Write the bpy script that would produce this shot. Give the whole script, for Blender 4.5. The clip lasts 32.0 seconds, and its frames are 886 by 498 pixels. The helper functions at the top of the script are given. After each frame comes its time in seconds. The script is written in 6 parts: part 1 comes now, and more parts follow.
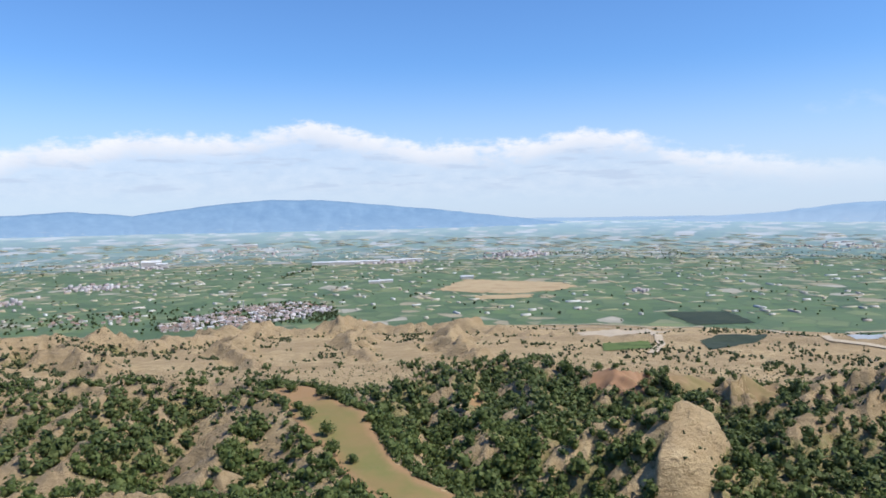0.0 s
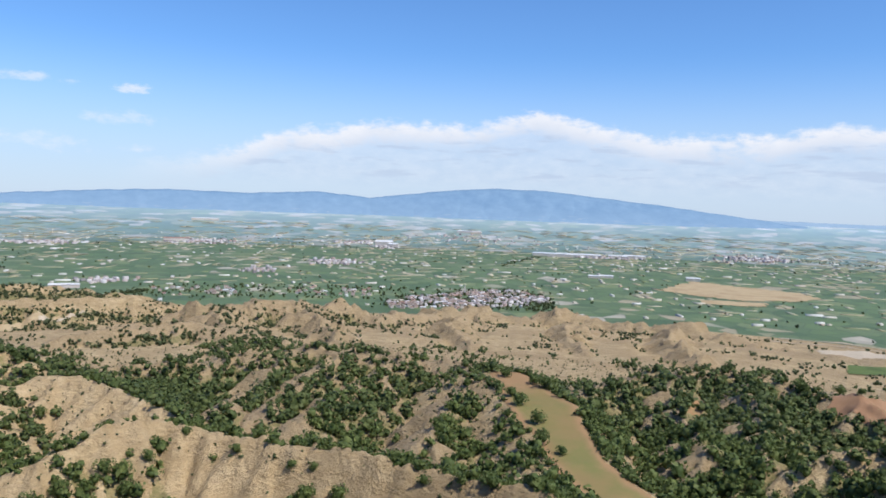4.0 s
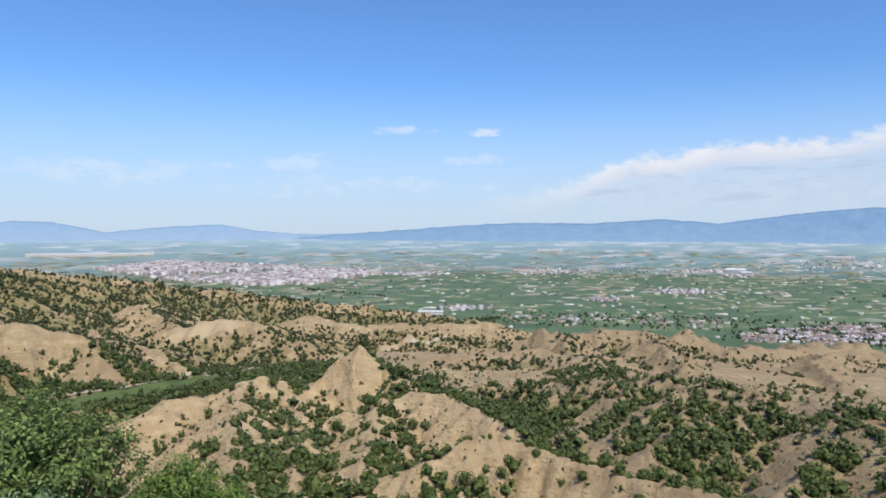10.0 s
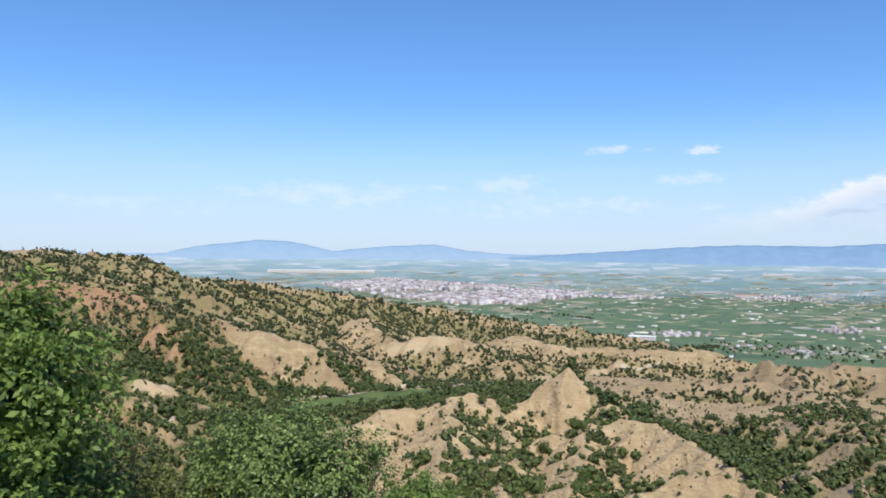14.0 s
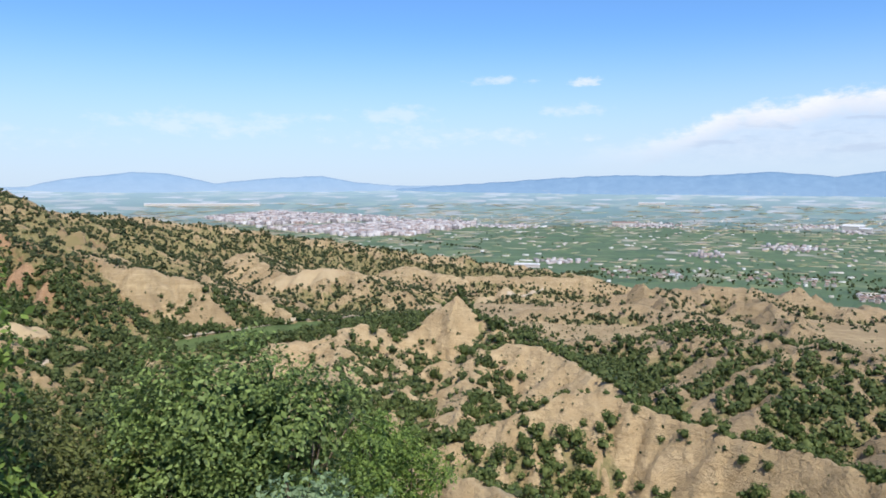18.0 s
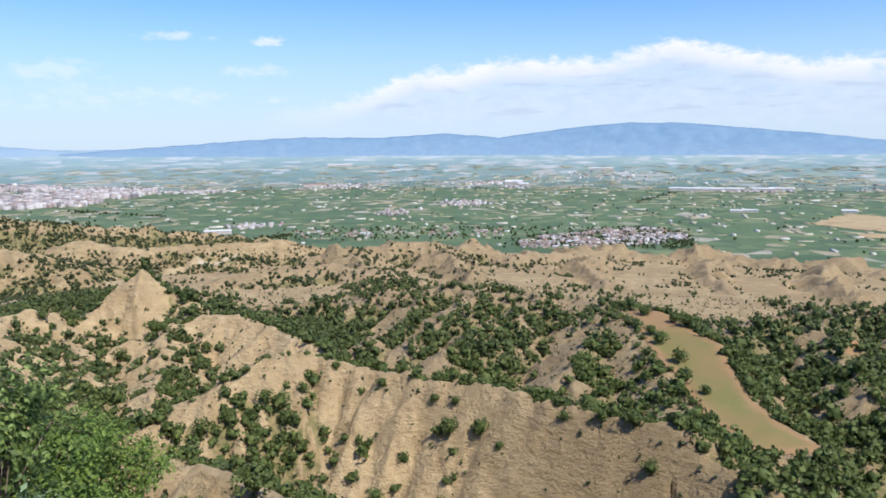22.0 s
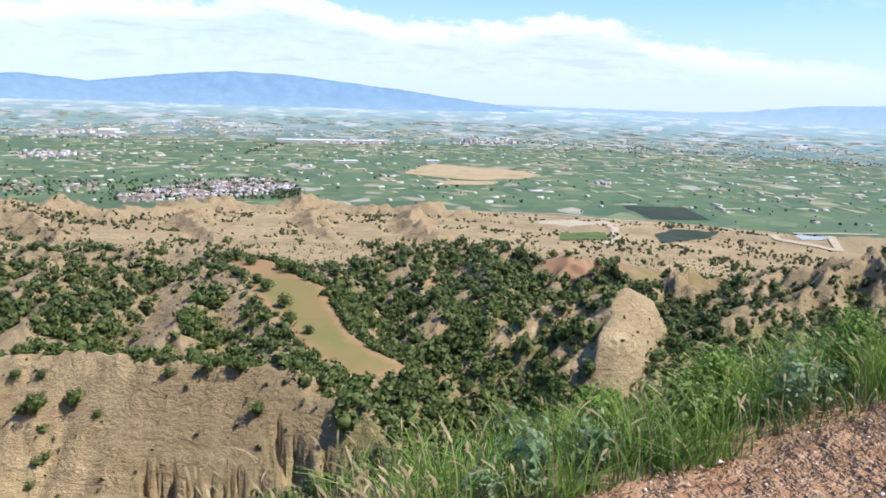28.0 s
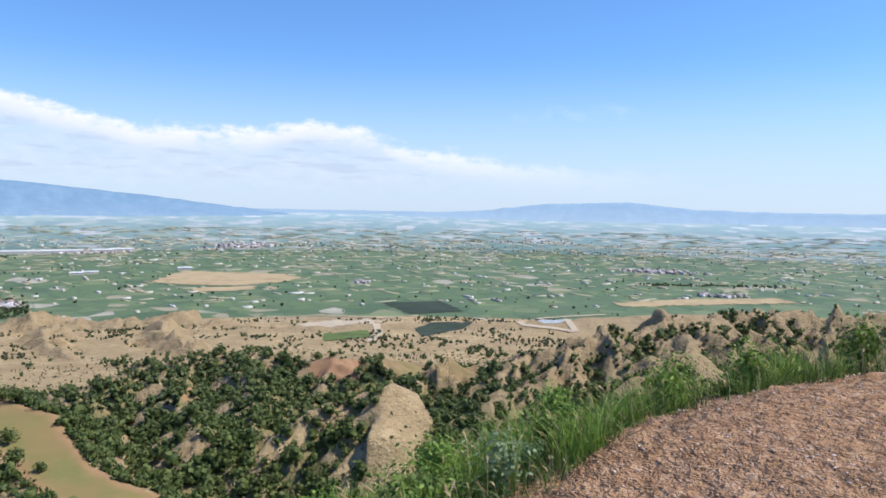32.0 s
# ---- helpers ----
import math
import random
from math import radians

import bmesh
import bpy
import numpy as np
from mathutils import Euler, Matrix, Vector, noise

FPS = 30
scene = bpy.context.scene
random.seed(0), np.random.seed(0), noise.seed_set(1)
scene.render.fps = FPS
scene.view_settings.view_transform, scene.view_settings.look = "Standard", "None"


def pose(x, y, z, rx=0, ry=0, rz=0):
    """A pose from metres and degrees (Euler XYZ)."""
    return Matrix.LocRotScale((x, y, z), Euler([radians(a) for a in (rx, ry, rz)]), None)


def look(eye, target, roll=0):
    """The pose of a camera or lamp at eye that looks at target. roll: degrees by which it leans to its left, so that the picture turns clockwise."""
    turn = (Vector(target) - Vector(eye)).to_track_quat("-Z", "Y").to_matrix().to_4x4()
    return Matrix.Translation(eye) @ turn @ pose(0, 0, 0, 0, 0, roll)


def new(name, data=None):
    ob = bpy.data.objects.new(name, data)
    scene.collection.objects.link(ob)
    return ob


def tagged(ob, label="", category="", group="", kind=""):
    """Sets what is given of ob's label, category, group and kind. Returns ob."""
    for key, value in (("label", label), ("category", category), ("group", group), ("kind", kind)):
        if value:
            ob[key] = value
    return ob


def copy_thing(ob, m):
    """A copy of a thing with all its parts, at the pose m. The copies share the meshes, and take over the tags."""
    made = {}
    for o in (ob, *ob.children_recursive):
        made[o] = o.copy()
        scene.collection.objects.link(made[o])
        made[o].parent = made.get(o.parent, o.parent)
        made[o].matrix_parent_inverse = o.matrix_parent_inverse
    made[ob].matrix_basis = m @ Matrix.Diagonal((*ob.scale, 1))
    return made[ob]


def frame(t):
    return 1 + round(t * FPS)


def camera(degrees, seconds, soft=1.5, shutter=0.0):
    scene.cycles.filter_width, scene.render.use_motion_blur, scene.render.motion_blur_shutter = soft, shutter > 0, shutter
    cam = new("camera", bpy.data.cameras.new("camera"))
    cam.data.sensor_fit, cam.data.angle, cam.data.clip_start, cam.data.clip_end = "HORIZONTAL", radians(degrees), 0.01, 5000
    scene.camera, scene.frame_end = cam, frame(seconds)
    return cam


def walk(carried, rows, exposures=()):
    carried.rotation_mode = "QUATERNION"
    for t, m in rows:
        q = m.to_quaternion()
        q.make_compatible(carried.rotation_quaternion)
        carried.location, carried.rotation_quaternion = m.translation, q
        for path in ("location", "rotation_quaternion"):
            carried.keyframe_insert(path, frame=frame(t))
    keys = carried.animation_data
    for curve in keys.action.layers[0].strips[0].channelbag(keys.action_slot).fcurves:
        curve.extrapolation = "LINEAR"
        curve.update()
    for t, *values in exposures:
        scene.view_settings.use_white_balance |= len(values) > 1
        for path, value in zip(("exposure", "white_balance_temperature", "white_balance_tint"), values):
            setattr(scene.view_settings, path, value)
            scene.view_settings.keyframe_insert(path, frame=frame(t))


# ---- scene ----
# ---------------------------------------------------------------- camera and walk
cam = camera(62.16, 32.0, soft=1.7)

# seconds, eye x y z, yaw to the right of +y, pitch, lean (degrees)
PATH = [
    (0.0, -0.00, 0.00, -0.00, 2.07, -2.60, -1.05),
    (0.5, -0.17, 0.16, -0.00, -0.31, -2.49, -0.51),
    (1.0, -0.29, 0.29, -0.00, -3.86, -2.28, -0.47),
    (1.5, -0.38, 0.26, -0.00, -7.53, -1.51, -0.18),
    (2.0, -0.40, 0.21, -0.01, -9.45, -1.31, 0.24),
    (2.5, -0.53, 0.14, -0.01, -10.82, -1.59, 0.55),
    (4.5, -0.94, -1.66, -0.06, -17.68, -3.88, 1.67),
    (5.0, -0.90, -1.65, -0.07, -21.48, -4.01, 0.49),
    (5.5, -0.85, -1.66, -0.07, -25.35, -4.18, -0.95),
    (6.0, -0.87, -1.70, -0.07, -28.21, -3.61, -1.94),
    (6.5, -0.82, -1.70, -0.08, -30.96, -2.75, -2.48),
    (7.0, -0.88, -1.75, -0.08, -33.65, -2.32, -2.07),
    (7.5, -0.74, -1.71, -0.08, -36.45, -2.03, -1.96),
    (8.0, -0.56, -1.99, -0.09, -38.54, -1.91, -2.49),
    (8.5, -0.34, -2.31, -0.09, -39.48, -1.69, -1.70),
    (9.0, -0.33, -2.32, -0.09, -39.60, -1.52, -0.94),
    (9.5, -0.34, -2.32, -0.09, -40.47, -1.46, -0.21),
    (10.0, -0.34, -2.34, -0.09, -41.32, -1.55, -0.07),
    (10.5, -0.36, -2.35, -0.08, -42.34, -1.96, -0.35),
    (11.0, -0.36, -2.36, -0.08, -46.17, -1.86, 0.09),
    (11.5, -0.38, -2.37, -0.09, -50.95, -1.95, 0.97),
    (12.0, -0.48, -2.35, -0.08, -53.49, -1.22, 0.95),
    (12.5, -0.57, -2.36, -0.09, -53.63, -3.06, -0.48),
    (13.0, -0.64, -2.39, -0.09, -53.39, -2.78, -0.18),
    (13.5, -0.76, -2.40, -0.10, -55.44, -2.16, -1.26),
    (14.0, -0.85, -2.41, -0.11, -57.50, 0.02, 0.50),
    (14.5, -0.98, -2.44, -0.12, -55.43, 0.42, -2.50),
    (16.5, -2.00, -2.26, -0.34, -53.98, 2.72, -0.74),
    (17.0, -2.14, -2.24, -0.35, -52.64, 1.74, 1.11),
    (17.5, -2.19, -2.27, -0.37, -50.34, -1.59, -1.40),
    (18.0, -2.27, -2.28, -0.38, -48.79, -5.27, 0.14),
    (18.5, -2.31, -2.28, -0.39, -47.05, -5.59, -2.68),
    (19.0, -2.36, -2.28, -0.39, -43.74, -6.01, 0.28),
    (19.5, -2.41, -2.31, -0.39, -41.34, -5.86, -2.13),
    (20.0, -2.44, -2.31, -0.39, -41.37, -5.99, -2.92),
    (20.5, -2.47, -2.30, -0.39, -38.36, -5.68, -1.31),
    (21.0, -2.51, -2.30, -0.39, -33.96, -6.06, -2.07),
    (21.5, -2.52, -2.29, -0.40, -27.84, -7.83, -1.09),
    (22.0, -2.55, -2.25, -0.40, -25.08, -8.21, -0.37),
    (22.5, -2.56, -2.23, -0.40, -22.29, -10.53, -0.38),
    (23.0, -2.52, -2.43, -0.40, -20.25, -14.89, -0.22),
    (23.5, -2.63, -2.42, -0.40, -19.87, -18.42, 0.22),
    (24.0, -2.55, -2.42, -0.40, -18.34, -19.36, 0.68),
    (24.5, -2.54, -2.49, -0.40, -16.35, -18.90, 1.38),
    (26.5, 1.82, -4.99, -0.41, -4.60, -16.05, 1.98),
    (27.0, 2.03, -4.97, -0.41, -1.15, -15.28, 2.18),
    (27.5, 2.17, -4.89, -0.42, 1.82, -13.92, 1.48),
    (28.0, 2.30, -4.83, -0.42, 4.87, -11.55, 2.05),
    (28.5, 2.25, -4.81, -0.42, 7.64, -10.00, 2.55),
    (29.0, 2.28, -4.82, -0.42, 10.02, -8.91, 2.32),
    (29.5, 2.34, -4.81, -0.42, 12.35, -8.12, 2.04),
    (30.0, 2.41, -4.82, -0.42, 14.45, -7.83, 0.50),
    (30.5, 2.47, -4.84, -0.41, 16.83, -6.89, 1.20),
    (31.0, 2.52, -4.87, -0.41, 19.27, -4.46, 2.61),
    (31.5, 2.53, -4.92, -0.41, 20.56, -3.94, 1.39),
    (32.0, 2.59, -4.92, -0.40, 23.20, -3.23, 0.94),
]


def heading(x, y, z, yaw, pitch, lean):
    a, b = radians(yaw), radians(pitch)
    way = Vector((math.sin(a) * math.cos(b), math.cos(a) * math.cos(b), math.sin(b)))
    eye = Vector((x, y, z))
    return look(eye, eye + way * 100, lean)


walk(cam, [(r[0], heading(*r[1:])) for r in PATH], exposures=[(0.0, 0.18, 6450, 10), (9.0, 0.04, 6450, 10), (11.0, 0.0, 6450, 10), (12.0, -0.07, 6450, 10), (13.0, 0.15, 6450, 10), (17.0, 0.2, 6450, 10), (20.0, 0.24, 6450, 10), (22.0, 0.26, 6450, 10), (23.0, 0.34, 6450, 10), (23.8, 0.56, 6450, 10), (28.0, 0.54, 6450, 10), (29.0, 0.42, 6450, 10), (30.0, 0.36, 6450, 10), (32.0, 0.28, 6450, 10)])

# ---------------------------------------------------------------- world, sun
SUN_AZ, SUN_EL = 114.0, 54.0       # compass bearing from +y and height of the sun
world = bpy.data.worlds.new("sky")
scene.world = world
world.use_nodes = True


def sky_world():
    nt = world.node_tree
    nt.nodes.clear()
    N, L = nt.nodes.new, nt.links.new

    def mth(op, a, b=None, c=None, clamp=False):
        n = N("ShaderNodeMath")
        n.operation, n.use_clamp = op, clamp
        for i, v in enumerate((a, b, c)):
            if v is None:
                continue
            if isinstance(v, (int, float)):
                n.inputs[i].default_value = v
            else:
                L(v, n.inputs[i])
        return n.outputs[0]

    sky = N("ShaderNodeTexSky")
    sky.sky_type, sky.sun_disc = "NISHITA", False
    sky.sun_elevation, sky.sun_rotation = radians(SUN_EL), radians(SUN_AZ)
    sky.altitude, sky.air_density, sky.dust_density, sky.ozone_density = 300, 1.0, 0.25, 5.0
    co = N("ShaderNodeTexCoord").outputs["Generated"]
    sep = N("ShaderNodeSeparateXYZ")
    L(co, sep.inputs[0])
    az = mth("MULTIPLY", mth("ARCTAN2", sep.outputs[0], sep.outputs[1]), 57.2958)
    el = mth("MULTIPLY", mth("ARCSINE", sep.outputs[2]), 57.2958)
    comb = N("ShaderNodeCombineXYZ")
    L(az, comb.inputs[0])
    L(mth("MULTIPLY", el, 2.1), comb.inputs[1])

    def noise_of(scale, detail, rough, shift=0.0):
        mp = N("ShaderNodeVectorMath")
        mp.operation = "ADD"
        mp.inputs[1].default_value = (shift, shift * 0.7, shift * 1.3)
        L(comb.outputs[0], mp.inputs[0])
        n = N("ShaderNodeTexNoise")
        n.inputs["Scale"].default_value, n.inputs["Detail"].default_value, n.inputs["Roughness"].default_value = scale, detail, rough
        L(mp.outputs[0], n.inputs["Vector"])
        return n.outputs["Fac"]

    def smooth(v, a, b):
        n = N("ShaderNodeMapRange")
        n.interpolation_type = "SMOOTHSTEP"
        n.inputs[1].default_value, n.inputs[2].default_value = a, b
        L(v, n.inputs[0])
        return n.outputs[0]

    big, fine = noise_of(0.085, 6, 0.55), noise_of(0.33, 5, 0.6, 31.0)
    # a long bank of cumulus: its top edge by bearing, a ragged hazy base with grey streaks
    edge = N("ShaderNodeValToRGB")
    stops = [(-40, 2.6), (-34, 3.4), (-30.5, 4.4), (-27, 5.9), (-24, 5.8), (-20.6, 6.6), (-17, 6.5), (-13.4, 6.5), (-10, 7.4), (-8, 7.7), (-5.7, 7.2), (-2.2, 6.6), (0.5, 5.8),
             (5, 5.9), (9, 6.0), (12.5, 6.7), (17, 6.5), (19.5, 5.3), (22, 4.8), (27, 4.1), (36, 3.2), (52, 2.4)]
    while len(edge.color_ramp.elements) < len(stops):
        edge.color_ramp.elements.new(0.5)
    for e, (p, q) in zip(edge.color_ramp.elements, stops):
        e.position = (p + 40) / 92
        e.color = (q / 10, q / 10, q / 10, 1)
    L(mth("MULTIPLY_ADD", az, 1 / 92, 40 / 92), edge.inputs[0])
    knobs = noise_of(0.75, 6, 0.62, 12.0)
    top = mth("MULTIPLY_ADD", edge.outputs[0], 10.0, mth("MULTIPLY_ADD", mth("SUBTRACT", knobs, 0.5), 2.1, -0.1))
    top = mth("ADD", top, mth("MULTIPLY", mth("SUBTRACT", big, 0.5), 1.6))
    depth = mth("SUBTRACT", top, el)
    ends = mth("MULTIPLY", smooth(az, -41.0, -26.0), smooth(az, 44.0, 16.0))
    crown = mth("MULTIPLY", smooth(depth, -0.1, 0.85), smooth(depth, 3.4, 1.0))
    crown = mth("MULTIPLY", crown, smooth(mth("ADD", fine, mth("MULTIPLY", big, 0.7)), 0.45, 0.86))
    haze = mth("MULTIPLY", smooth(depth, 0.0, 1.6), smooth(el, 0.2, 2.6))
    body = mth("MULTIPLY", mth("MAXIMUM", crown, mth("MULTIPLY", haze, 0.5)), ends)
    # small separate clouds: bearing, height, half width, half height, density
    puff = None
    for a_, e_, w_, h_, k_ in ((-44.5, 7.6, 2.6, 0.42, 0.5), (-37.9, 7.5, 1.4, 0.5, 0.7), (-38.3, 5.4, 3.2, 0.75, 0.42), (-52.2, 5.1, 4.0, 0.9, 0.32), (-38.0, 3.35, 2.8, 0.4, 0.36), (-33, 3.2, 2.4, 0.5, 0.3), (-66, 4.2, 11, 1.1, 0.3), (-49, 3.4, 10, 1.0, 0.3), (-78, 3.0, 9, 0.9, 0.2), (34, 7.2, 6, 0.8, 0.10)):
        dx, dy = mth("MULTIPLY", mth("SUBTRACT", az, a_), 1 / w_), mth("MULTIPLY", mth("SUBTRACT", el, e_), 1 / h_)
        r2 = mth("ADD", mth("MULTIPLY", dx, dx), mth("MULTIPLY", dy, dy))
        one = mth("MULTIPLY", smooth(mth("SUBTRACT", mth("MULTIPLY_ADD", mth("SUBTRACT", mth("MULTIPLY", mth("ADD", fine, knobs), 0.5), 0.5), 7.0, 0.55), r2), -0.3, 1.3), k_)
        puff = one if puff is None else mth("MAXIMUM", puff, one)
    cloud = mth("MAXIMUM", mth("MULTIPLY", body, 0.92), puff)
    veil = mth("MULTIPLY", mth("MULTIPLY", smooth(el, 12.0, 0.5), smooth(el, -3.0, 0.0)), 0.76)
    lit = mth("MULTIPLY_ADD", smooth(depth, 2.6, 0.1), 0.55, 0.4)
    lit = mth("MULTIPLY_ADD", mth("SUBTRACT", knobs, 0.5), 1.1, lit, True)
    flat = N("ShaderNodeCombineXYZ")
    L(mth("MULTIPLY", az, 0.22), flat.inputs[0])
    L(mth("MULTIPLY", el, 1.5), flat.inputs[1])
    bars = N("ShaderNodeTexNoise")
    bars.inputs["Scale"].default_value, bars.inputs["Detail"].default_value = 1.0, 4
    L(flat.outputs[0], bars.inputs["Vector"])
    under = mth("MULTIPLY", smooth(bars.outputs["Fac"], 0.52, 0.64), mth("MULTIPLY", smooth(depth, 1.2, 2.2), smooth(el, 1.6, 2.6)))
    under = mth("MULTIPLY", under, ends)

    def mix(f, a, b):
        m = N("ShaderNodeMix")
        m.data_type = "RGBA"
        L(f, m.inputs[0])
        for s, v in ((m.inputs[6], a), (m.inputs[7], b)):
            if isinstance(v, tuple):
                s.default_value = (*v, 1)
            else:
                L(v, s)
        return m.outputs[2]

    tint = N("ShaderNodeVectorMath")
    tint.operation = "MULTIPLY"
    tint.inputs[1].default_value = (0.74, 1.0, 1.27)
    L(sky.outputs[0], tint.inputs[0])
    col = mix(veil, tint.outputs[0], VEIL)
    col = mix(cloud, col, mix(lit, SHADE, CLOUD))
    col = mix(mth("MULTIPLY", under, 0.6), col, SHADE)
    bg = N("ShaderNodeBackground")
    bg.inputs["Strength"].default_value = SKY_STRENGTH
    L(col, bg.inputs["Color"])
    out = N("ShaderNodeOutputWorld")
    L(bg.outputs[0], out.inputs[0])


SKY_STRENGTH = 0.12
CLOUD, SHADE, VEIL = (7.1, 7.15, 7.5), (3.9, 4.7, 6.1), (4.55, 5.3, 6.7)
sky_world()

sun_data = bpy.data.lights.new("sun", "SUN")
sun_data.energy, sun_data.angle, sun_data.color = 4.6, radians(0.53), (1.0, 0.94, 0.83)
sun = new("sun", sun_data)
a_, e_ = radians(SUN_AZ), radians(SUN_EL)
sun.matrix_world = look((0, 0, 300), (-math.sin(a_) * math.cos(e_), -math.cos(a_) * math.cos(e_), 300 - math.sin(e_)))

# ---------------------------------------------------------------- small tools


def mesh_of(name, V, F, mats, index=None, smooth=False, attrs=None):
    """A mesh from arrays: V (n, 3), F (m, 3 or 4)."""
    V, F = np.asarray(V, np.float32), np.asarray(F, np.int32)
    me = bpy.data.meshes.new(name)
    k = F.shape[1]
    me.vertices.add(len(V))
    me.vertices.foreach_set("co", V.ravel())
    me.loops.add(F.size)
    me.loops.foreach_set("vertex_index", F.ravel())
    me.polygons.add(len(F))
    me.polygons.foreach_set("loop_start", np.arange(len(F), dtype=np.int32) * k)
    if index is not None:
        me.polygons.foreach_set("material_index", np.asarray(index, np.int32))
    if smooth:
        me.polygons.foreach_set("use_smooth", np.ones(len(F), bool))
    for m in mats:
        me.materials.append(m)
    for key, val in (attrs or {}).items():
        at = me.attributes.new(key, "FLOAT", "POINT")
        at.data.foreach_set("value", np.asarray(val, np.float32))
    me.update(calc_edges=True)
    me.validate()
    return me


def part(name, me, parent, label=""):
    ob = new(name, me)
    ob.parent = parent
    return tagged(ob, label)


def lattice(ix, iy, seed):
    h = (ix.astype(np.int64) * 374761393 + iy.astype(np.int64) * 668265263 + seed * 974634777) & 0x7FFFFFFF
    h = ((h ^ (h >> 13)) * 1274126177) & 0x7FFFFFFF
    return ((h ^ (h >> 16)) & 0xFFFF) / 32768.0 - 1.0


def vnoise(x, y, seed=0):
    """Smooth value noise, -1 to 1."""
    ix, iy = np.floor(x), np.floor(y)
    fx, fy = x - ix, y - iy
    fx, fy = fx * fx * (3 - 2 * fx), fy * fy * (3 - 2 * fy)
    a, b = lattice(ix, iy, seed), lattice(ix + 1, iy, seed)
    c, d = lattice(ix, iy + 1, seed), lattice(ix + 1, iy + 1, seed)
    return (a * (1 - fx) + b * fx) * (1 - fy) + (c * (1 - fx) + d * fx) * fy


def fbm(x, y, seed=0, n=3):
    v, amp, tot = 0.0, 1.0, 0.0
    for i in range(n):
        v = v + amp * vnoise(x * 2 ** i + 17.3 * i, y * 2 ** i - 9.1 * i, seed + i)
        tot += amp
        amp *= 0.5
    return v / tot


def bearing(az, el, d):
    """A point d metres off (on the level) at bearing az and height angle el from the lookout."""
    a = radians(az)
    return d * math.sin(a), d * math.cos(a), d * math.tan(radians(el))

# ---------------------------------------------------------------- materials


class Nodes:
    """A small builder of node materials."""

    def __init__(self, name):
        self.mat = bpy.data.materials.new(name)
        self.mat.use_nodes = True
        self.nt = self.mat.node_tree
        self.bsdf = self.nt.nodes["Principled BSDF"]
        self.co = self.nt.nodes.new("ShaderNodeTexCoord").outputs["Object"]

    def link(self, a, b):
        self.nt.links.new(a, b)

    def put(self, sock, v):
        if isinstance(v, (int, float)):
            sock.default_value = v
        elif isinstance(v, tuple):
            sock.default_value = (*v, 1) if len(v) == 3 and len(sock.default_value) == 4 else v
        else:
            self.link(v, sock)

    def scaled(self, s, co=None):
        m = self.nt.nodes.new("ShaderNodeMapping")
        m.inputs["Scale"].default_value = s if isinstance(s, tuple) else (s, s, s)
        self.link(co or self.co, m.inputs[0])
        return m.outputs[0]

    def noise(self, scale, detail=4, rough=0.6, co=None, color=False):
        n = self.nt.nodes.new("ShaderNodeTexNoise")
        n.inputs["Scale"].default_value, n.inputs["Detail"].default_value, n.inputs["Roughness"].default_value = scale, detail, rough
        self.link(co or self.co, n.inputs["Vector"])
        return n.outputs["Color" if color else "Fac"]

    def voronoi(self, scale, co=None, feature="F1", out="Color", rand=1.0):
        n = self.nt.nodes.new("ShaderNodeTexVoronoi")
        n.feature = feature
        n.inputs["Scale"].default_value = scale
        n.inputs["Randomness"].default_value = rand
        self.link(co or self.co, n.inputs["Vector"])
        return n.outputs[out]

    def ramp(self, v, *stops, hard=False):
        n = self.nt.nodes.new("ShaderNodeValToRGB")
        r = n.color_ramp
        if hard:
            r.interpolation = "CONSTANT"
        while len(r.elements) < len(stops):
            r.elements.new(0.5)
        for e, (p, c) in zip(r.elements, stops):
            e.position = p
            e.color = (*c, 1) if isinstance(c, tuple) else (c, c, c, 1)
        self.link(v, n.inputs[0])
        return n.outputs[0]

    def mix(self, f, a, b, kind="MIX"):
        n = self.nt.nodes.new("ShaderNodeMix")
        n.data_type, n.blend_type = "RGBA", kind
        self.put(n.inputs[0], f)
        self.put(n.inputs[6], a)
        self.put(n.inputs[7], b)
        return n.outputs[2]

    def math(self, op, a, b=0.0, clamp=False):
        n = self.nt.nodes.new("ShaderNodeMath")
        n.operation, n.use_clamp = op, clamp
        self.put(n.inputs[0], a)
        self.put(n.inputs[1], b)
        return n.outputs[0]

    def attr(self, key):
        n = self.nt.nodes.new("ShaderNodeAttribute")
        n.attribute_name = key
        return n.outputs["Fac"]

    def rnd(self):
        return self.nt.nodes.new("ShaderNodeObjectInfo").outputs["Random"]

    def island(self):
        return self.nt.nodes.new("ShaderNodeNewGeometry").outputs["Random Per Island"]

    def bump(self, h, dist, strength=1.0):
        n = self.nt.nodes.new("ShaderNodeBump")
        n.inputs["Distance"].default_value, n.inputs["Strength"].default_value = dist, strength
        self.link(h, n.inputs["Height"])
        self.link(n.outputs[0], self.bsdf.inputs["Normal"])

    def done(self, color, rough=0.9, spec=0.25, **more):
        self.put(self.bsdf.inputs["Base Color"], color)
        self.put(self.bsdf.inputs["Roughness"], rough)
        self.put(self.bsdf.inputs["Specular IOR Level"], spec)
        for k, v in more.items():
            self.put(self.bsdf.inputs[k.replace("_", " ")], v)
        return self.mat


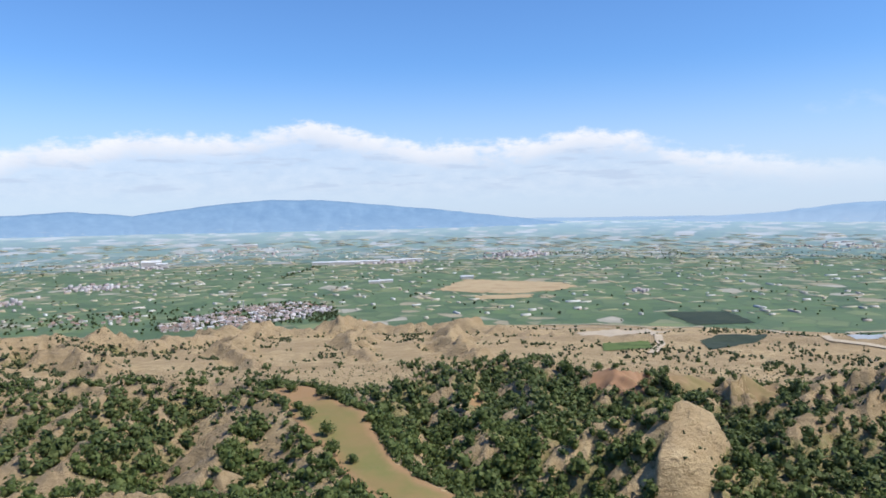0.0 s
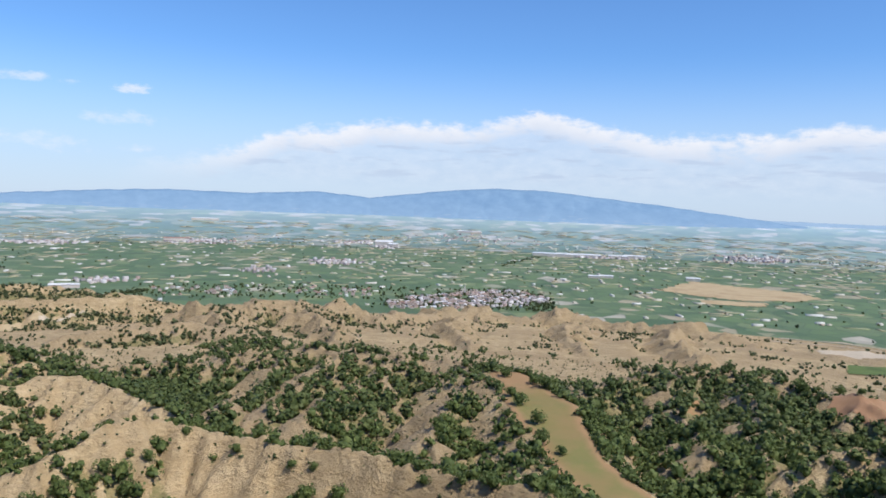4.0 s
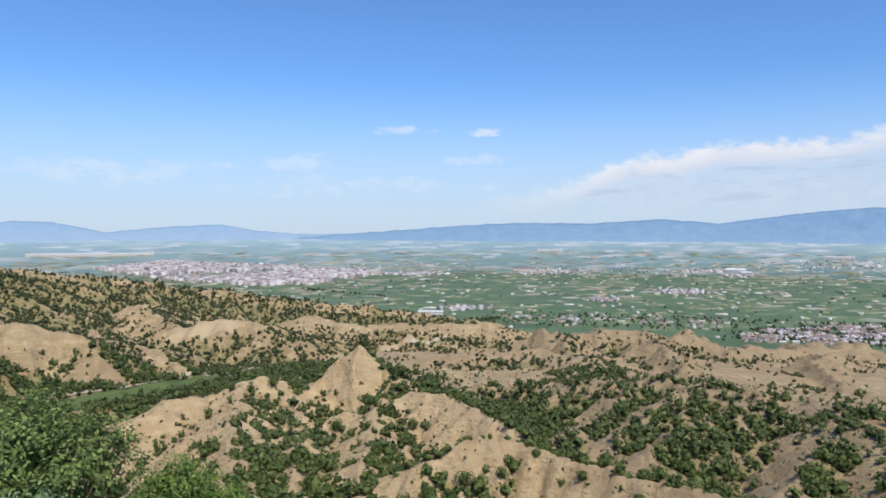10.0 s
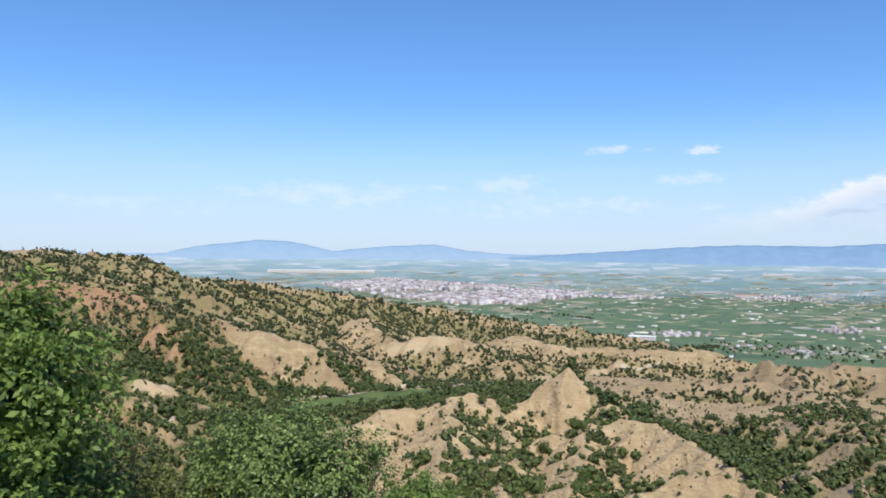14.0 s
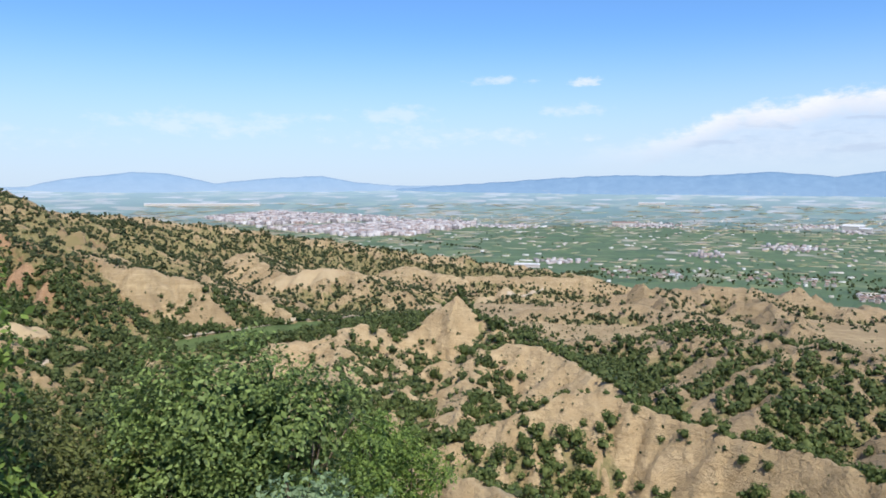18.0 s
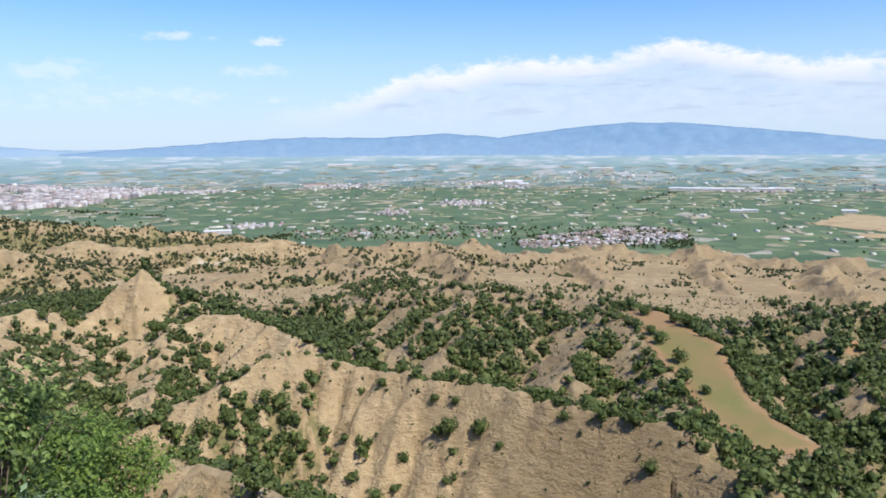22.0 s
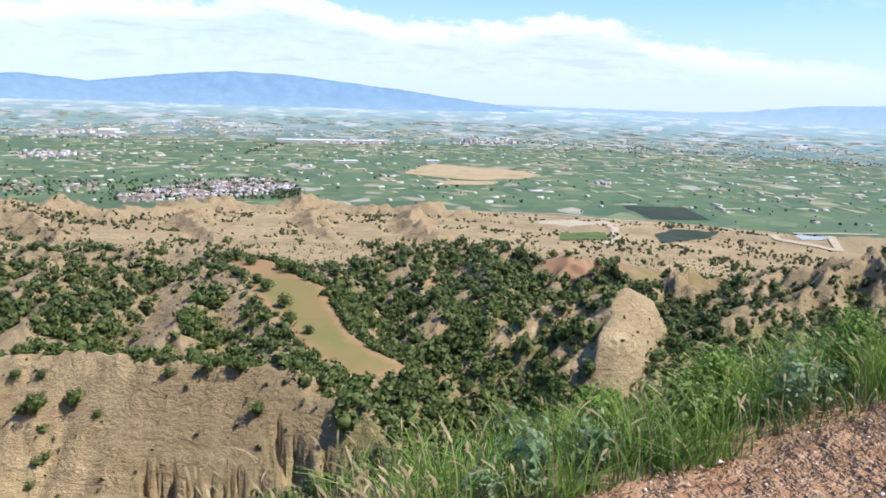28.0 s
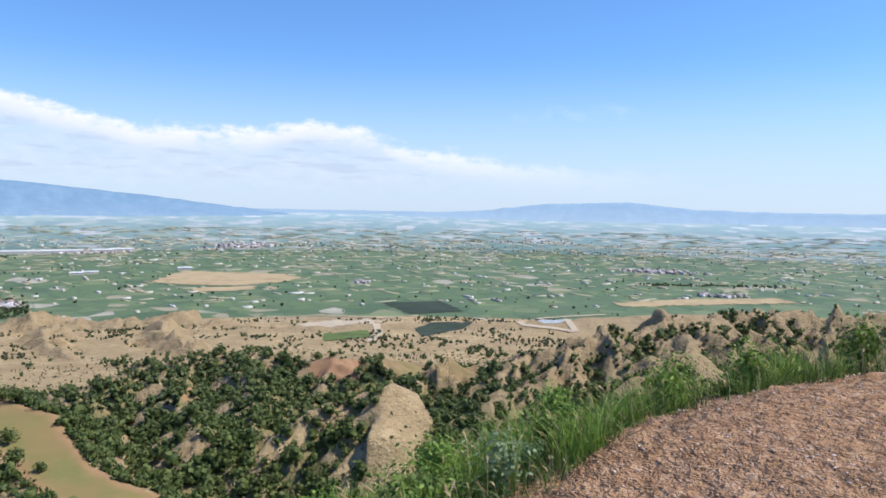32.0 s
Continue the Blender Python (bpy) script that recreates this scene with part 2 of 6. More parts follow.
def mat_hill():
    """Bare sandy marl with strata, gullies' stones, dry grass and low green cover."""
    n = Nodes("sandy_marl")
    big, mid, fine = n.noise(0.018, 5), n.noise(0.12, 6, 0.65), n.noise(1.1, 6, 0.7)
    sand = n.ramp(mid, (0.30, (0.30, 0.216, 0.116)), (0.5, (0.435, 0.325, 0.180)), (0.72, (0.56, 0.43, 0.26)))
    ochre = n.mix(n.ramp(big, (0.45, 0.0), (0.62, 1.0)), sand, (0.36, 0.262, 0.145))
    strata = n.noise(1.0, 4, 0.6, n.scaled((0.012, 0.012, 0.55)))
    ochre = n.mix(n.math("MULTIPLY", n.ramp(strata, (0.42, 1.0), (0.54, 0.0)), 0.35), ochre, (0.28, 0.205, 0.115))
    ochre = n.mix(n.math("MULTIPLY", n.attr("ochre"), 0.5), ochre, n.ramp(mid, (0.3, (0.46, 0.325, 0.170)), (0.7, (0.70, 0.535, 0.325))))
    ochre = n.mix(n.math("MULTIPLY", n.attr("pale"), 0.5), ochre, n.ramp(big, (0.4, (0.245, 0.18, 0.108)), (0.6, (0.36, 0.272, 0.17))))
    ochre = n.mix(n.attr("red"), ochre, n.ramp(mid, (0.3, (0.30, 0.13, 0.07)), (0.7, (0.42, 0.21, 0.12))))
    soil = n.ramp(n.noise(9.0, 6, 0.7), (0.3, (0.22, 0.112, 0.056)), (0.52, (0.40, 0.235, 0.132)), (0.72, (0.54, 0.365, 0.25)))
    specks = n.ramp(n.noise(1.3, 5, 0.7), (0.58, 0.0), (0.66, 1.0))
    ochre = n.mix(n.math("MULTIPLY", specks, 0.45), ochre, (0.13, 0.12, 0.055))
    dry = n.ramp(n.noise(0.3, 5), (0.4, (0.13, 0.15, 0.05)), (0.65, (0.27, 0.22, 0.10)))
    green = n.mix(n.ramp(fine, (0.35, 0.0), (0.65, 1.0)), (0.035, 0.065, 0.02), (0.09, 0.12, 0.04))
    veg = n.math("ADD", n.attr("veg"), n.math("MULTIPLY", n.math("SUBTRACT", mid, 0.5), 0.9))
    col = n.mix(n.ramp(veg, (0.85, 0.0), (1.2, 0.75)), ochre, dry)
    col = n.mix(n.ramp(veg, (1.15, 0.0), (1.45, 0.9)), col, green)
    col = n.mix(n.attr("soil"), col, soil)
    beds = n.noise(1.0, 3, 0.55, n.scaled((0.12, 0.12, 1.1)))
    col = n.mix(n.math("MULTIPLY", n.math("MULTIPLY", n.ramp(beds, (0.40, 1.0), (0.46, 0.0)), n.math("SUBTRACT", 1.0, n.attr("soil"))), 0.14), col, (0.20, 0.145, 0.085))
    rock = n.noise(0.45, 8, 0.72, n.scaled((1, 1, 1.6)))
    crease = n.math("ABSOLUTE", n.math("SUBTRACT", n.noise(0.10, 5, 0.62), 0.5))
    mid = n.math("ADD", mid, n.math("MULTIPLY", n.math("MINIMUM", crease, 0.12), 2.2))
    relief = n.math("ADD", n.math("MULTIPLY", mid, 1.6), n.math("ADD", n.math("MULTIPLY", rock, 1.5), n.math("ADD", n.math("MULTIPLY", beds, 0.35), n.math("MULTIPLY", fine, 0.4))))
    n.bump(n.math("MULTIPLY", relief, n.math("SUBTRACT", 1.0, n.math("MULTIPLY", n.attr("soil"), 0.35))), 1.0, 1.0)
    return n.done(col, 0.92, 0.2)


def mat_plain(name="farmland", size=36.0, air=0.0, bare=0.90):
    """A farmed plain: parcels of vines, crops, stubble and bare earth; air: strength of the emission that paints the
    haze over its far end.
    """
    n = Nodes(name)
    warp = n.noise(0.0012, 2, 0.5, color=True)
    v = n.nt.nodes.new("ShaderNodeVectorMath")
    v.operation = "MULTIPLY_ADD"
    n.link(warp, v.inputs[0])
    v.inputs[1].default_value = (260, 260, 0)
    n.link(n.co, v.inputs[2])
    flat = n.scaled((1, 0.8, 0), v.outputs[0])
    cell = n.voronoi(1 / size, flat)
    sep = n.nt.nodes.new("ShaderNodeSeparateColor")
    n.link(cell, sep.inputs[0])
    region = n.noise(0.0016, 3, 0.5)
    greens = n.ramp(sep.outputs[0], (0.0, (0.066, 0.108, 0.040)), (0.35, (0.118, 0.172, 0.060)), (0.7, (0.092, 0.140, 0.056)), (1.0, (0.190, 0.225, 0.090)))
    other = n.ramp(sep.outputs[2], (0.0, (0.36, 0.30, 0.20)), (0.3, (0.30, 0.27, 0.16)), (0.6, (0.20, 0.22, 0.10)), (0.85, (0.40, 0.36, 0.28)))
    pick = n.math("ADD", sep.outputs[1], n.math("MULTIPLY", n.math("SUBTRACT", region, 0.5), 0.9))
    pick = n.math("ADD", pick, n.math("MULTIPLY", n.attr("far"), 0.22))
    col = n.mix(n.ramp(pick, (bare, 0.0), (bare + 0.015, 1.0)), greens, other)
    edge = n.voronoi(1 / size, flat, "DISTANCE_TO_EDGE", "Distance")
    col = n.mix(n.math("MULTIPLY", n.ramp(edge, (0.02, 1.0), (0.05, 0.0)), 0.4), col, (0.04, 0.07, 0.03))
    col = n.mix(n.ramp(n.noise(0.03, 4), (0.35, 0.0), (0.75, 0.5)), col, (0.07, 0.10, 0.05))
    # painted haze: blue emission that grows with distance from the lookout
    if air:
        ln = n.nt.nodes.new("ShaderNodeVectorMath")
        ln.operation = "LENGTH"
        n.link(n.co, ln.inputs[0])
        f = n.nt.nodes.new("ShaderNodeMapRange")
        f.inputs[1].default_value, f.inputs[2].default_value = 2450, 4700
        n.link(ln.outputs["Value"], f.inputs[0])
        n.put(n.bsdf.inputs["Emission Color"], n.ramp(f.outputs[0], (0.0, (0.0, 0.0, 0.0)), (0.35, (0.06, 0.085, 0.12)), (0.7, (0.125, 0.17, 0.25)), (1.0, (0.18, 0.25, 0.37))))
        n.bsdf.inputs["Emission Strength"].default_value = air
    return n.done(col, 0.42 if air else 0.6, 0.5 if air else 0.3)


def mat_leaf(name, dark, light, gloss=0.3, through_=0.35):
    n = Nodes(name)
    col = n.ramp(n.island(), (0.0, dark), (1.0, light))
    col = n.mix(n.ramp(n.noise(0.35, 3), (0.35, 0.0), (0.7, 0.6)), col, tuple(0.75 * c for c in dark))
    m = n.done(col, 0.6, gloss)
    tr = n.nt.nodes.new("ShaderNodeBsdfTranslucent")
    n.link(col, tr.inputs[0])
    mx = n.nt.nodes.new("ShaderNodeMixShader")
    mx.inputs[0].default_value = through_
    n.link(n.bsdf.outputs[0], mx.inputs[1])
    n.link(tr.outputs[0], mx.inputs[2])
    n.link(mx.outputs[0], n.nt.nodes["Material Output"].inputs[0])
    return m


def mat_plain_paint(name, a, b, scale=1.0, rough=0.85, spec=0.3):
    n = Nodes(name)
    col = n.ramp(n.noise(scale, 5), (0.3, a), (0.7, b))
    n.bump(n.noise(scale * 4, 4), 0.02 / scale, 0.5)
    return n.done(col, rough, spec)


def mat_island(name, *stops, rough=0.85, spec=0.3):
    n = Nodes(name)
    return n.done(n.ramp(n.island(), *stops), rough, spec)


def mat_mountain(name="haze_blue_mountain", low=(0.120, 0.265, 0.54), high=(0.185, 0.345, 0.62), foot=(0.235, 0.385, 0.63)):
    """A range seen through much air, the haze put into its colour and emission: blue slopes, paler towards the foot,
    with faint lit fields there.
    """
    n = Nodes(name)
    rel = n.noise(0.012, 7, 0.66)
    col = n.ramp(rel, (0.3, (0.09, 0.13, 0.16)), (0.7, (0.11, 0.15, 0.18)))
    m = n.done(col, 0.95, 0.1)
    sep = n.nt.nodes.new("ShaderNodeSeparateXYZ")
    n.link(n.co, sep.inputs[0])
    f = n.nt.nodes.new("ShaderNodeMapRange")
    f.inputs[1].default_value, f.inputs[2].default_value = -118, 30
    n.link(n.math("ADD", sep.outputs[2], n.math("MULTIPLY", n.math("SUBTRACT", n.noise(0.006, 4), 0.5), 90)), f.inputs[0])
    # the emission colour stands in for haze, thickest at the foot
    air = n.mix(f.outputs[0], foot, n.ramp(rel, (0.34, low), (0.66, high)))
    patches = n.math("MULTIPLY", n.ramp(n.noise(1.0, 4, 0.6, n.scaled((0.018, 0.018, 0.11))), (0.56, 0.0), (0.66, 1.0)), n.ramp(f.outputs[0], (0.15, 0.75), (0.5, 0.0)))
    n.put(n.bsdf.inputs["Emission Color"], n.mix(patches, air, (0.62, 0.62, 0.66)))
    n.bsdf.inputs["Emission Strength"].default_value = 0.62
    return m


M_HILL, M_PLAIN, M_FAR, M_MTN = mat_hill(), mat_plain(), mat_plain("hazy_far_farmland", 80.0, 1.2, 0.64), mat_mountain()
# more haze put into the emission, for the fainter ranges and the skyline
M_MTN_PALE = mat_mountain("haze_pale_mountain", (0.25, 0.42, 0.71), (0.32, 0.49, 0.76), (0.42, 0.55, 0.75))
M_LEAF = mat_leaf("oak_foliage", (0.066, 0.100, 0.029), (0.178, 0.215, 0.068), 0.2, 0.25)
M_LEAF_MID = mat_leaf("dark_oak_foliage", (0.058, 0.088, 0.029), (0.158, 0.188, 0.064), 0.2, 0.25)
M_LEAF_FAR = mat_leaf("distant_foliage", (0.056, 0.075, 0.034), (0.125, 0.145, 0.060), 0.2, 0.25)
M_BARK = mat_plain_paint("bark", (0.09, 0.07, 0.05), (0.17, 0.13, 0.09), 6.0)
# ---------------------------------------------------------------- ground
PLAIN = -150.0
# each ridge: slope and cover towards the lookout, slope and cover behind, then crest points (bearing, height angle, distance)
RIDGES = {
    "hogback": (1.15, 0.30, 0.62, 0.88, [(-58, -23.0, 250), (-52, -21.4, 262), (-48.6, -20.0, 270), (-44.9, -18.2, 278), (-39.7, -16.3, 286), (-36.2, -16.1, 290), (-32.7, -17.1, 280),
                (-27, -18.3, 258), (-22.1, -18.8, 245), (-16.5, -20.2, 226), (-10.5, -20.9, 214), (-6.5, -21.0, 208), (-4.5, -23.3, 200), (-0.5, -24.9, 192), (2, -27.5, 186)]),
    "flatiron": (0.60, 0.20, 0.60, 0.85, [(-55, -17.5, 370), (-51.8, -15.2, 385), (-49.6, -14.1, 395), (-46.1, -13.0, 405), (-43.9, -12.6, 405), (-41.7, -12.7, 395), (-40, -13.4, 380), (-38.2, -14.3, 360), (-35.6, -15.7, 330), (-34, -17, 315)]),
    "pyramid": (0.56, 0.10, 0.70, 0.80, [(-56, -16.0, 418), (-53.5, -13.6, 440), (-51.3, -11.5, 462), (-49.6, -9.8, 470), (-47.95, -8.75, 470), (-47.0, -9.9, 466), (-46.1, -10.8, 460), (-43.5, -11.8, 440), (-40.9, -12.8, 410), (-39.1, -13.2, 395), (-36.9, -14.3, 370), (-35.1, -15.3, 345)]),
    "hump": (0.50, 0.10, 0.5, 0.4, [(-66, -14.2, 400), (-62.6, -12.2, 430), (-59.9, -12.3, 440), (-57.5, -11.5, 448), (-55.5, -11.1, 452), (-54.2, -11.6, 455), (-52.2, -11.9, 462), (-51, -12.2, 465)]),
    "hump_spur_a": (0.55, 0.52, 0.55, 0.50, [(-57, -11.5, 448), (-58, -14.6, 350), (-58.5, -18.5, 275), (-58, -21.0, 245)]),
    "hump_spur_b": (0.55, 0.52, 0.55, 0.50, [(-52.6, -13.0, 440), (-53, -15.6, 360), (-53.5, -19.2, 285)]),
    "flat_spur": (0.55, 0.52, 0.55, 0.50, [(-46.8, -13.2, 400), (-47.5, -16.3, 335), (-48.5, -19.0, 290)]),
    "mid_hill": (0.44, 0.88, 0.50, 0.5, [(-41, -12.2, 480), (-34, -11.9, 490), (-25.4, -11.0, 470), (-21, -11.4, 445), (-15, -11.8, 420), (-10.5, -12.4, 392)]),
    "mid_spur_a": (0.60, 0.10, 0.5, 0.88, [(-17.3, -11.6, 425), (-20, -13.0, 390), (-23.4, -15.0, 350), (-25.5, -16.3, 325)]),
    "mid_spur_c": (0.60, 0.16, 0.5, 0.88, [(-27, -12.0, 455), (-29.2, -14.0, 400), (-32.3, -15.6, 350)]),
    "mid_spur_d": (0.60, 0.30, 0.5, 0.88, [(-22.2, -11.4, 445), (-25.2, -13.2, 400), (-28.6, -15.6, 345)]),
    "mid_back": (0.45, 0.74, 0.45, 0.6, [(-46, -11.2, 620), (-43.2, -10.2, 640), (-40.5, -9.5, 655), (-38, -9.4, 660), (-33.9, -9.2, 670), (-30, -9.9, 640), (-27, -10.9, 600)]),
    "mid_spur_b": (0.60, 0.16, 0.5, 0.88, [(-12.6, -12.5, 392), (-14, -15.0, 345), (-15.8, -17.5, 295)]),
    "field_spur": (0.06, 0.70, 0.50, 0.75, [(-9.4, -12.6, 388), (-8.2, -12.9, 378), (-6.3, -14.1, 348), (-4.4, -14.9, 328), (-3.6, -16.6, 304), (-2.2, -18.7, 276), (0.6, -20.3, 258), (3.2, -21.4, 250)]),
    "tan_hills": (0.42, 0.68, 0.35, 0.2, [(-36.8, -8.7, 830), (-33.9, -8.1, 810), (-31.3, -7.85, 810), (-25.2, -7.5, 850), (-22.5, -7.9, 830), (-19.8, -8.6, 810), (-16.3, -8.4, 850), (-13.7, -7.7, 900), (-10.7, -8.0, 890), (-8.5, -8.4, 880), (-7.3, -7.8, 890), (-5.2, -7.6, 900), (-3.6, -7.95, 890), (-1.2, -8.2, 880), (1.5, -7.9, 880), (2.6, -7.9, 880), (6, -8.6, 840), (10.5, -9.0, 800)]),
    "tan_spur_a": (0.42, 0.74, 0.42, 0.72, [(-32.4, -8.5, 755), (-31, -9.2, 690), (-31.5, -10.6, 600)]),
    "tan_spur_b": (0.42, 0.68, 0.42, 0.62, [(-25, -8.3, 790), (-24.5, -9.0, 720), (-23, -10.2, 620)]),
    "tan_spur_c": (0.42, 0.20, 0.42, 0.24, [(-13.2, -8.5, 830), (-14.5, -9.2, 740), (-12.5, -10.4, 620)]),
    "tan_spur_d": (0.42, 0.20, 0.42, 0.22, [(-4.5, -8.5, 830), (-5.5, -9.3, 740), (-3.5, -10.6, 620)]),
    "tan_spur_e": (0.40, 0.08, 0.40, 0.08, [(2.8, -8.7, 800), (2.0, -9.4, 720), (5, -10.4, 610)]),
    "dark_hill": (0.46, 1.2, 0.45, 0.5, [(-4.9, -14.6, 345), (-2.2, -12.9, 400), (1.3, -11.9, 440), (4.5, -11.4, 460), (6.6, -10.95, 470), (9.2, -11.2, 465), (11.8, -11.8, 455), (14.8, -12.0, 440), (19, -12.0, 480), (23, -12.3, 500), (27, -12.2, 520)]),
    "dark_spur_a": (0.5, 1.12, 0.5, 1.2, [(2, -11.9, 435), (3.5, -14.5, 360), (5.5, -17.0, 300)]),
    "dark_spur_b": (0.5, 1.12, 0.5, 1.2, [(8, -11.4, 460), (9.0, -14.0, 370), (9.5, -16.8, 305)]),
    "cone": (0.80, 1.15, 0.95, 0.95, [(5.6, -23.4, 262), (9.2, -18.9, 285), (11.9, -16.8, 294), (15.0, -15.3, 300), (17.2, -14.75, 303), (19.5, -13.95, 300)]),
    "cone_rib": (0.85, 0.95, 0.86, -0.2, [(19.5, -13.95, 300), (19.1, -15.1, 291), (18.8, -16.2, 283)]),
    "east_hill": (0.55, 0.80, 0.5, 0.5, [(22, -13.6, 420), (25, -11.8, 480), (28.1, -11.9, 500), (30.7, -10.8, 500), (36.2, -8.7, 480), (39.1, -9.2, 490), (41, -8.0, 530), (44.6, -7.3, 560), (50.1, -6.7, 600), (56, -6.4, 600), (66, -5.5, 620), (80, -4.0, 650)]),
    "east_spur": (0.62, 0.62, 0.62, 0.70, [(36.2, -8.9, 478), (34.6, -10.5, 450), (32.9, -12.3, 422), (30.2, -13.8, 398), (27, -15.1, 374)]),
    "east_spur_d": (0.62, 0.62, 0.62, 0.66, [(36.2, -8.9, 478), (37.5, -10.2, 455), (39.8, -11.0, 440), (42.4, -12.0, 424)]),
    "east_spur_b": (0.6, 0.66, 0.6, 0.66, [(44.6, -7.6, 550), (42.8, -9.6, 470), (41.5, -11.4, 425)]),
    "east_spur_c": (0.6, 0.6, 0.6, 0.66, [(30.5, -11.0, 495), (29, -12.3, 450), (28, -13.3, 425)]),
    "low_swell": (0.16, -0.05, 0.2, -0.05, [(9, -9.4, 780), (16, -9.3, 760), (22, -9.0, 800), (28, -8.9, 820), (34, -8.4, 850), (42, -7.6, 900), (52, -7.2, 940)]),
    "west_ridge": (0.30, 1.06, 0.4, 0.4, [(-110, 1.0, 700), (-92, 0.0, 820), (-84.7, -0.4, 900), (-79.6, -0.6, 950), (-77.1, -2.0, 960), (-72.9, -2.45, 1000), (-67.2, -3.25, 1050), (-60.9, -4.1, 1050),
                (-56.5, -4.75, 1050), (-50.8, -5.5, 1020), (-45, -6.3, 1000), (-40, -6.8, 980), (-36.7, -7.7, 950)]),
    "red_spur": (0.45, 0.66, 0.42, 0.95, [(-97, -1.5, 700), (-84.6, -2.5, 700), (-80.6, -3.3, 690), (-79.1, -4.0, 665), (-77.3, -6.1, 610), (-75.6, -8.6, 560), (-74.5, -10.6, 530)]),
    "scarp": (0.62, 0.10, 0.36, 0.85, [(-80, -3.6, 860), (-76, -4.6, 780), (-73, -6.3, 650), (-71, -6.3, 645), (-69.3, -6.9, 640), (-68.0, -7.3, 632), (-66.4, -8.8, 600), (-65.4, -10.3, 575)]),
    "scarp_east": (0.60, 0.34, 0.40, 0.9, [(-67.2, -6.9, 730), (-66.2, -7.7, 700), (-64.1, -8.3, 660), (-62, -9.2, 620), (-60.8, -10.4, 588)]),
    "west_spur": (0.42, 0.62, 0.36, 0.85, [(-64, -5.2, 900), (-61.2, -7.2, 760), (-58.4, -6.5, 760), (-56.2, -6.7, 760), (-54.6, -7.9, 715), (-52, -10.2, 660)]),
    "west_toe": (0.34, 0.45, 0.3, 0.3, [(-52, -6.6, 900), (-48, -7.4, 850), (-44.6, -7.4, 860), (-41, -7.3, 880), (-37.5, -7.3, 900)]),
    "near_spur": (0.75, 0.24, 0.75, 0.6, [(-66, -19.0, 130), (-58, -20.0, 140), (-51, -21.8, 135), (-46.5, -23.2, 125), (-42.7, -25.4, 108), (-37.8, -28.8, 92), (-34.5, -32.0, 82)]),
    "near_knoll": (0.8, 1.15, 0.8, 1.15, [(-14, -34.0, 105), (-4, -31.5, 112), (5, -29.5, 110), (12, -27.0, 105), (20, -25.0, 110)]),
}
ROUGH = {"field_spur": 0.10, "low_swell": 0.30, "pyramid": 0.5, "flatiron": 0.75, "hump": 0.6, "east_hill": 1.7, "east_spur": 1.5, "east_spur_d": 1.5, "east_spur_b": 1.5, "scarp": 0.7, "hogback": 0.75, "cone": 1.1, "tan_hills": 2.1, "tan_spur_a": 1.9, "tan_spur_b": 1.9, "tan_spur_c": 2.1, "tan_spur_d": 2.1, "tan_spur_e": 1.9, "west_ridge": 1.2, "cone_rib": 0.5}
LIP = [(-60, -18), (-20, -9), (-6, -5.0), (0, -3.6), (1.3, -3.25), (2.1, -2.72), (2.46, -2.38), (3.0, -2.15), (4.8, -1.45), (5.85, -0.95), (7, -1.0), (7.9, -1.35), (12, -4), (25, -14), (60, -40)]


def along(px, py, pts, zs=None):
    """Nearest place on a polyline: distance, signed side (plus on the right of its course), run along it, height there."""
    best = np.full(px.shape, 1e18)
    side, run, z, acc = np.zeros(px.shape), np.zeros(px.shape), np.zeros(px.shape), 0.0
    for i in range(len(pts) - 1):
        (ax, ay), (bx, by) = pts[i], pts[i + 1]
        ux, uy = bx - ax, by - ay
        ln = math.hypot(ux, uy)
        t = np.clip(((px - ax) * ux + (py - ay) * uy) / ln ** 2, 0, 1)
        qx, qy = px - ax - t * ux, py - ay - t * uy
        d2 = qx * qx + qy * qy
        m = d2 < best
        best = np.where(m, d2, best)
        side = np.where(m, np.sign(uy * qx - ux * qy), side)
        run = np.where(m, acc + t * ln, run)
        if zs:
            z = np.where(m, zs[i] + t * (zs[i + 1] - zs[i]), z)
        acc += ln
    return np.sqrt(best), side, run, z


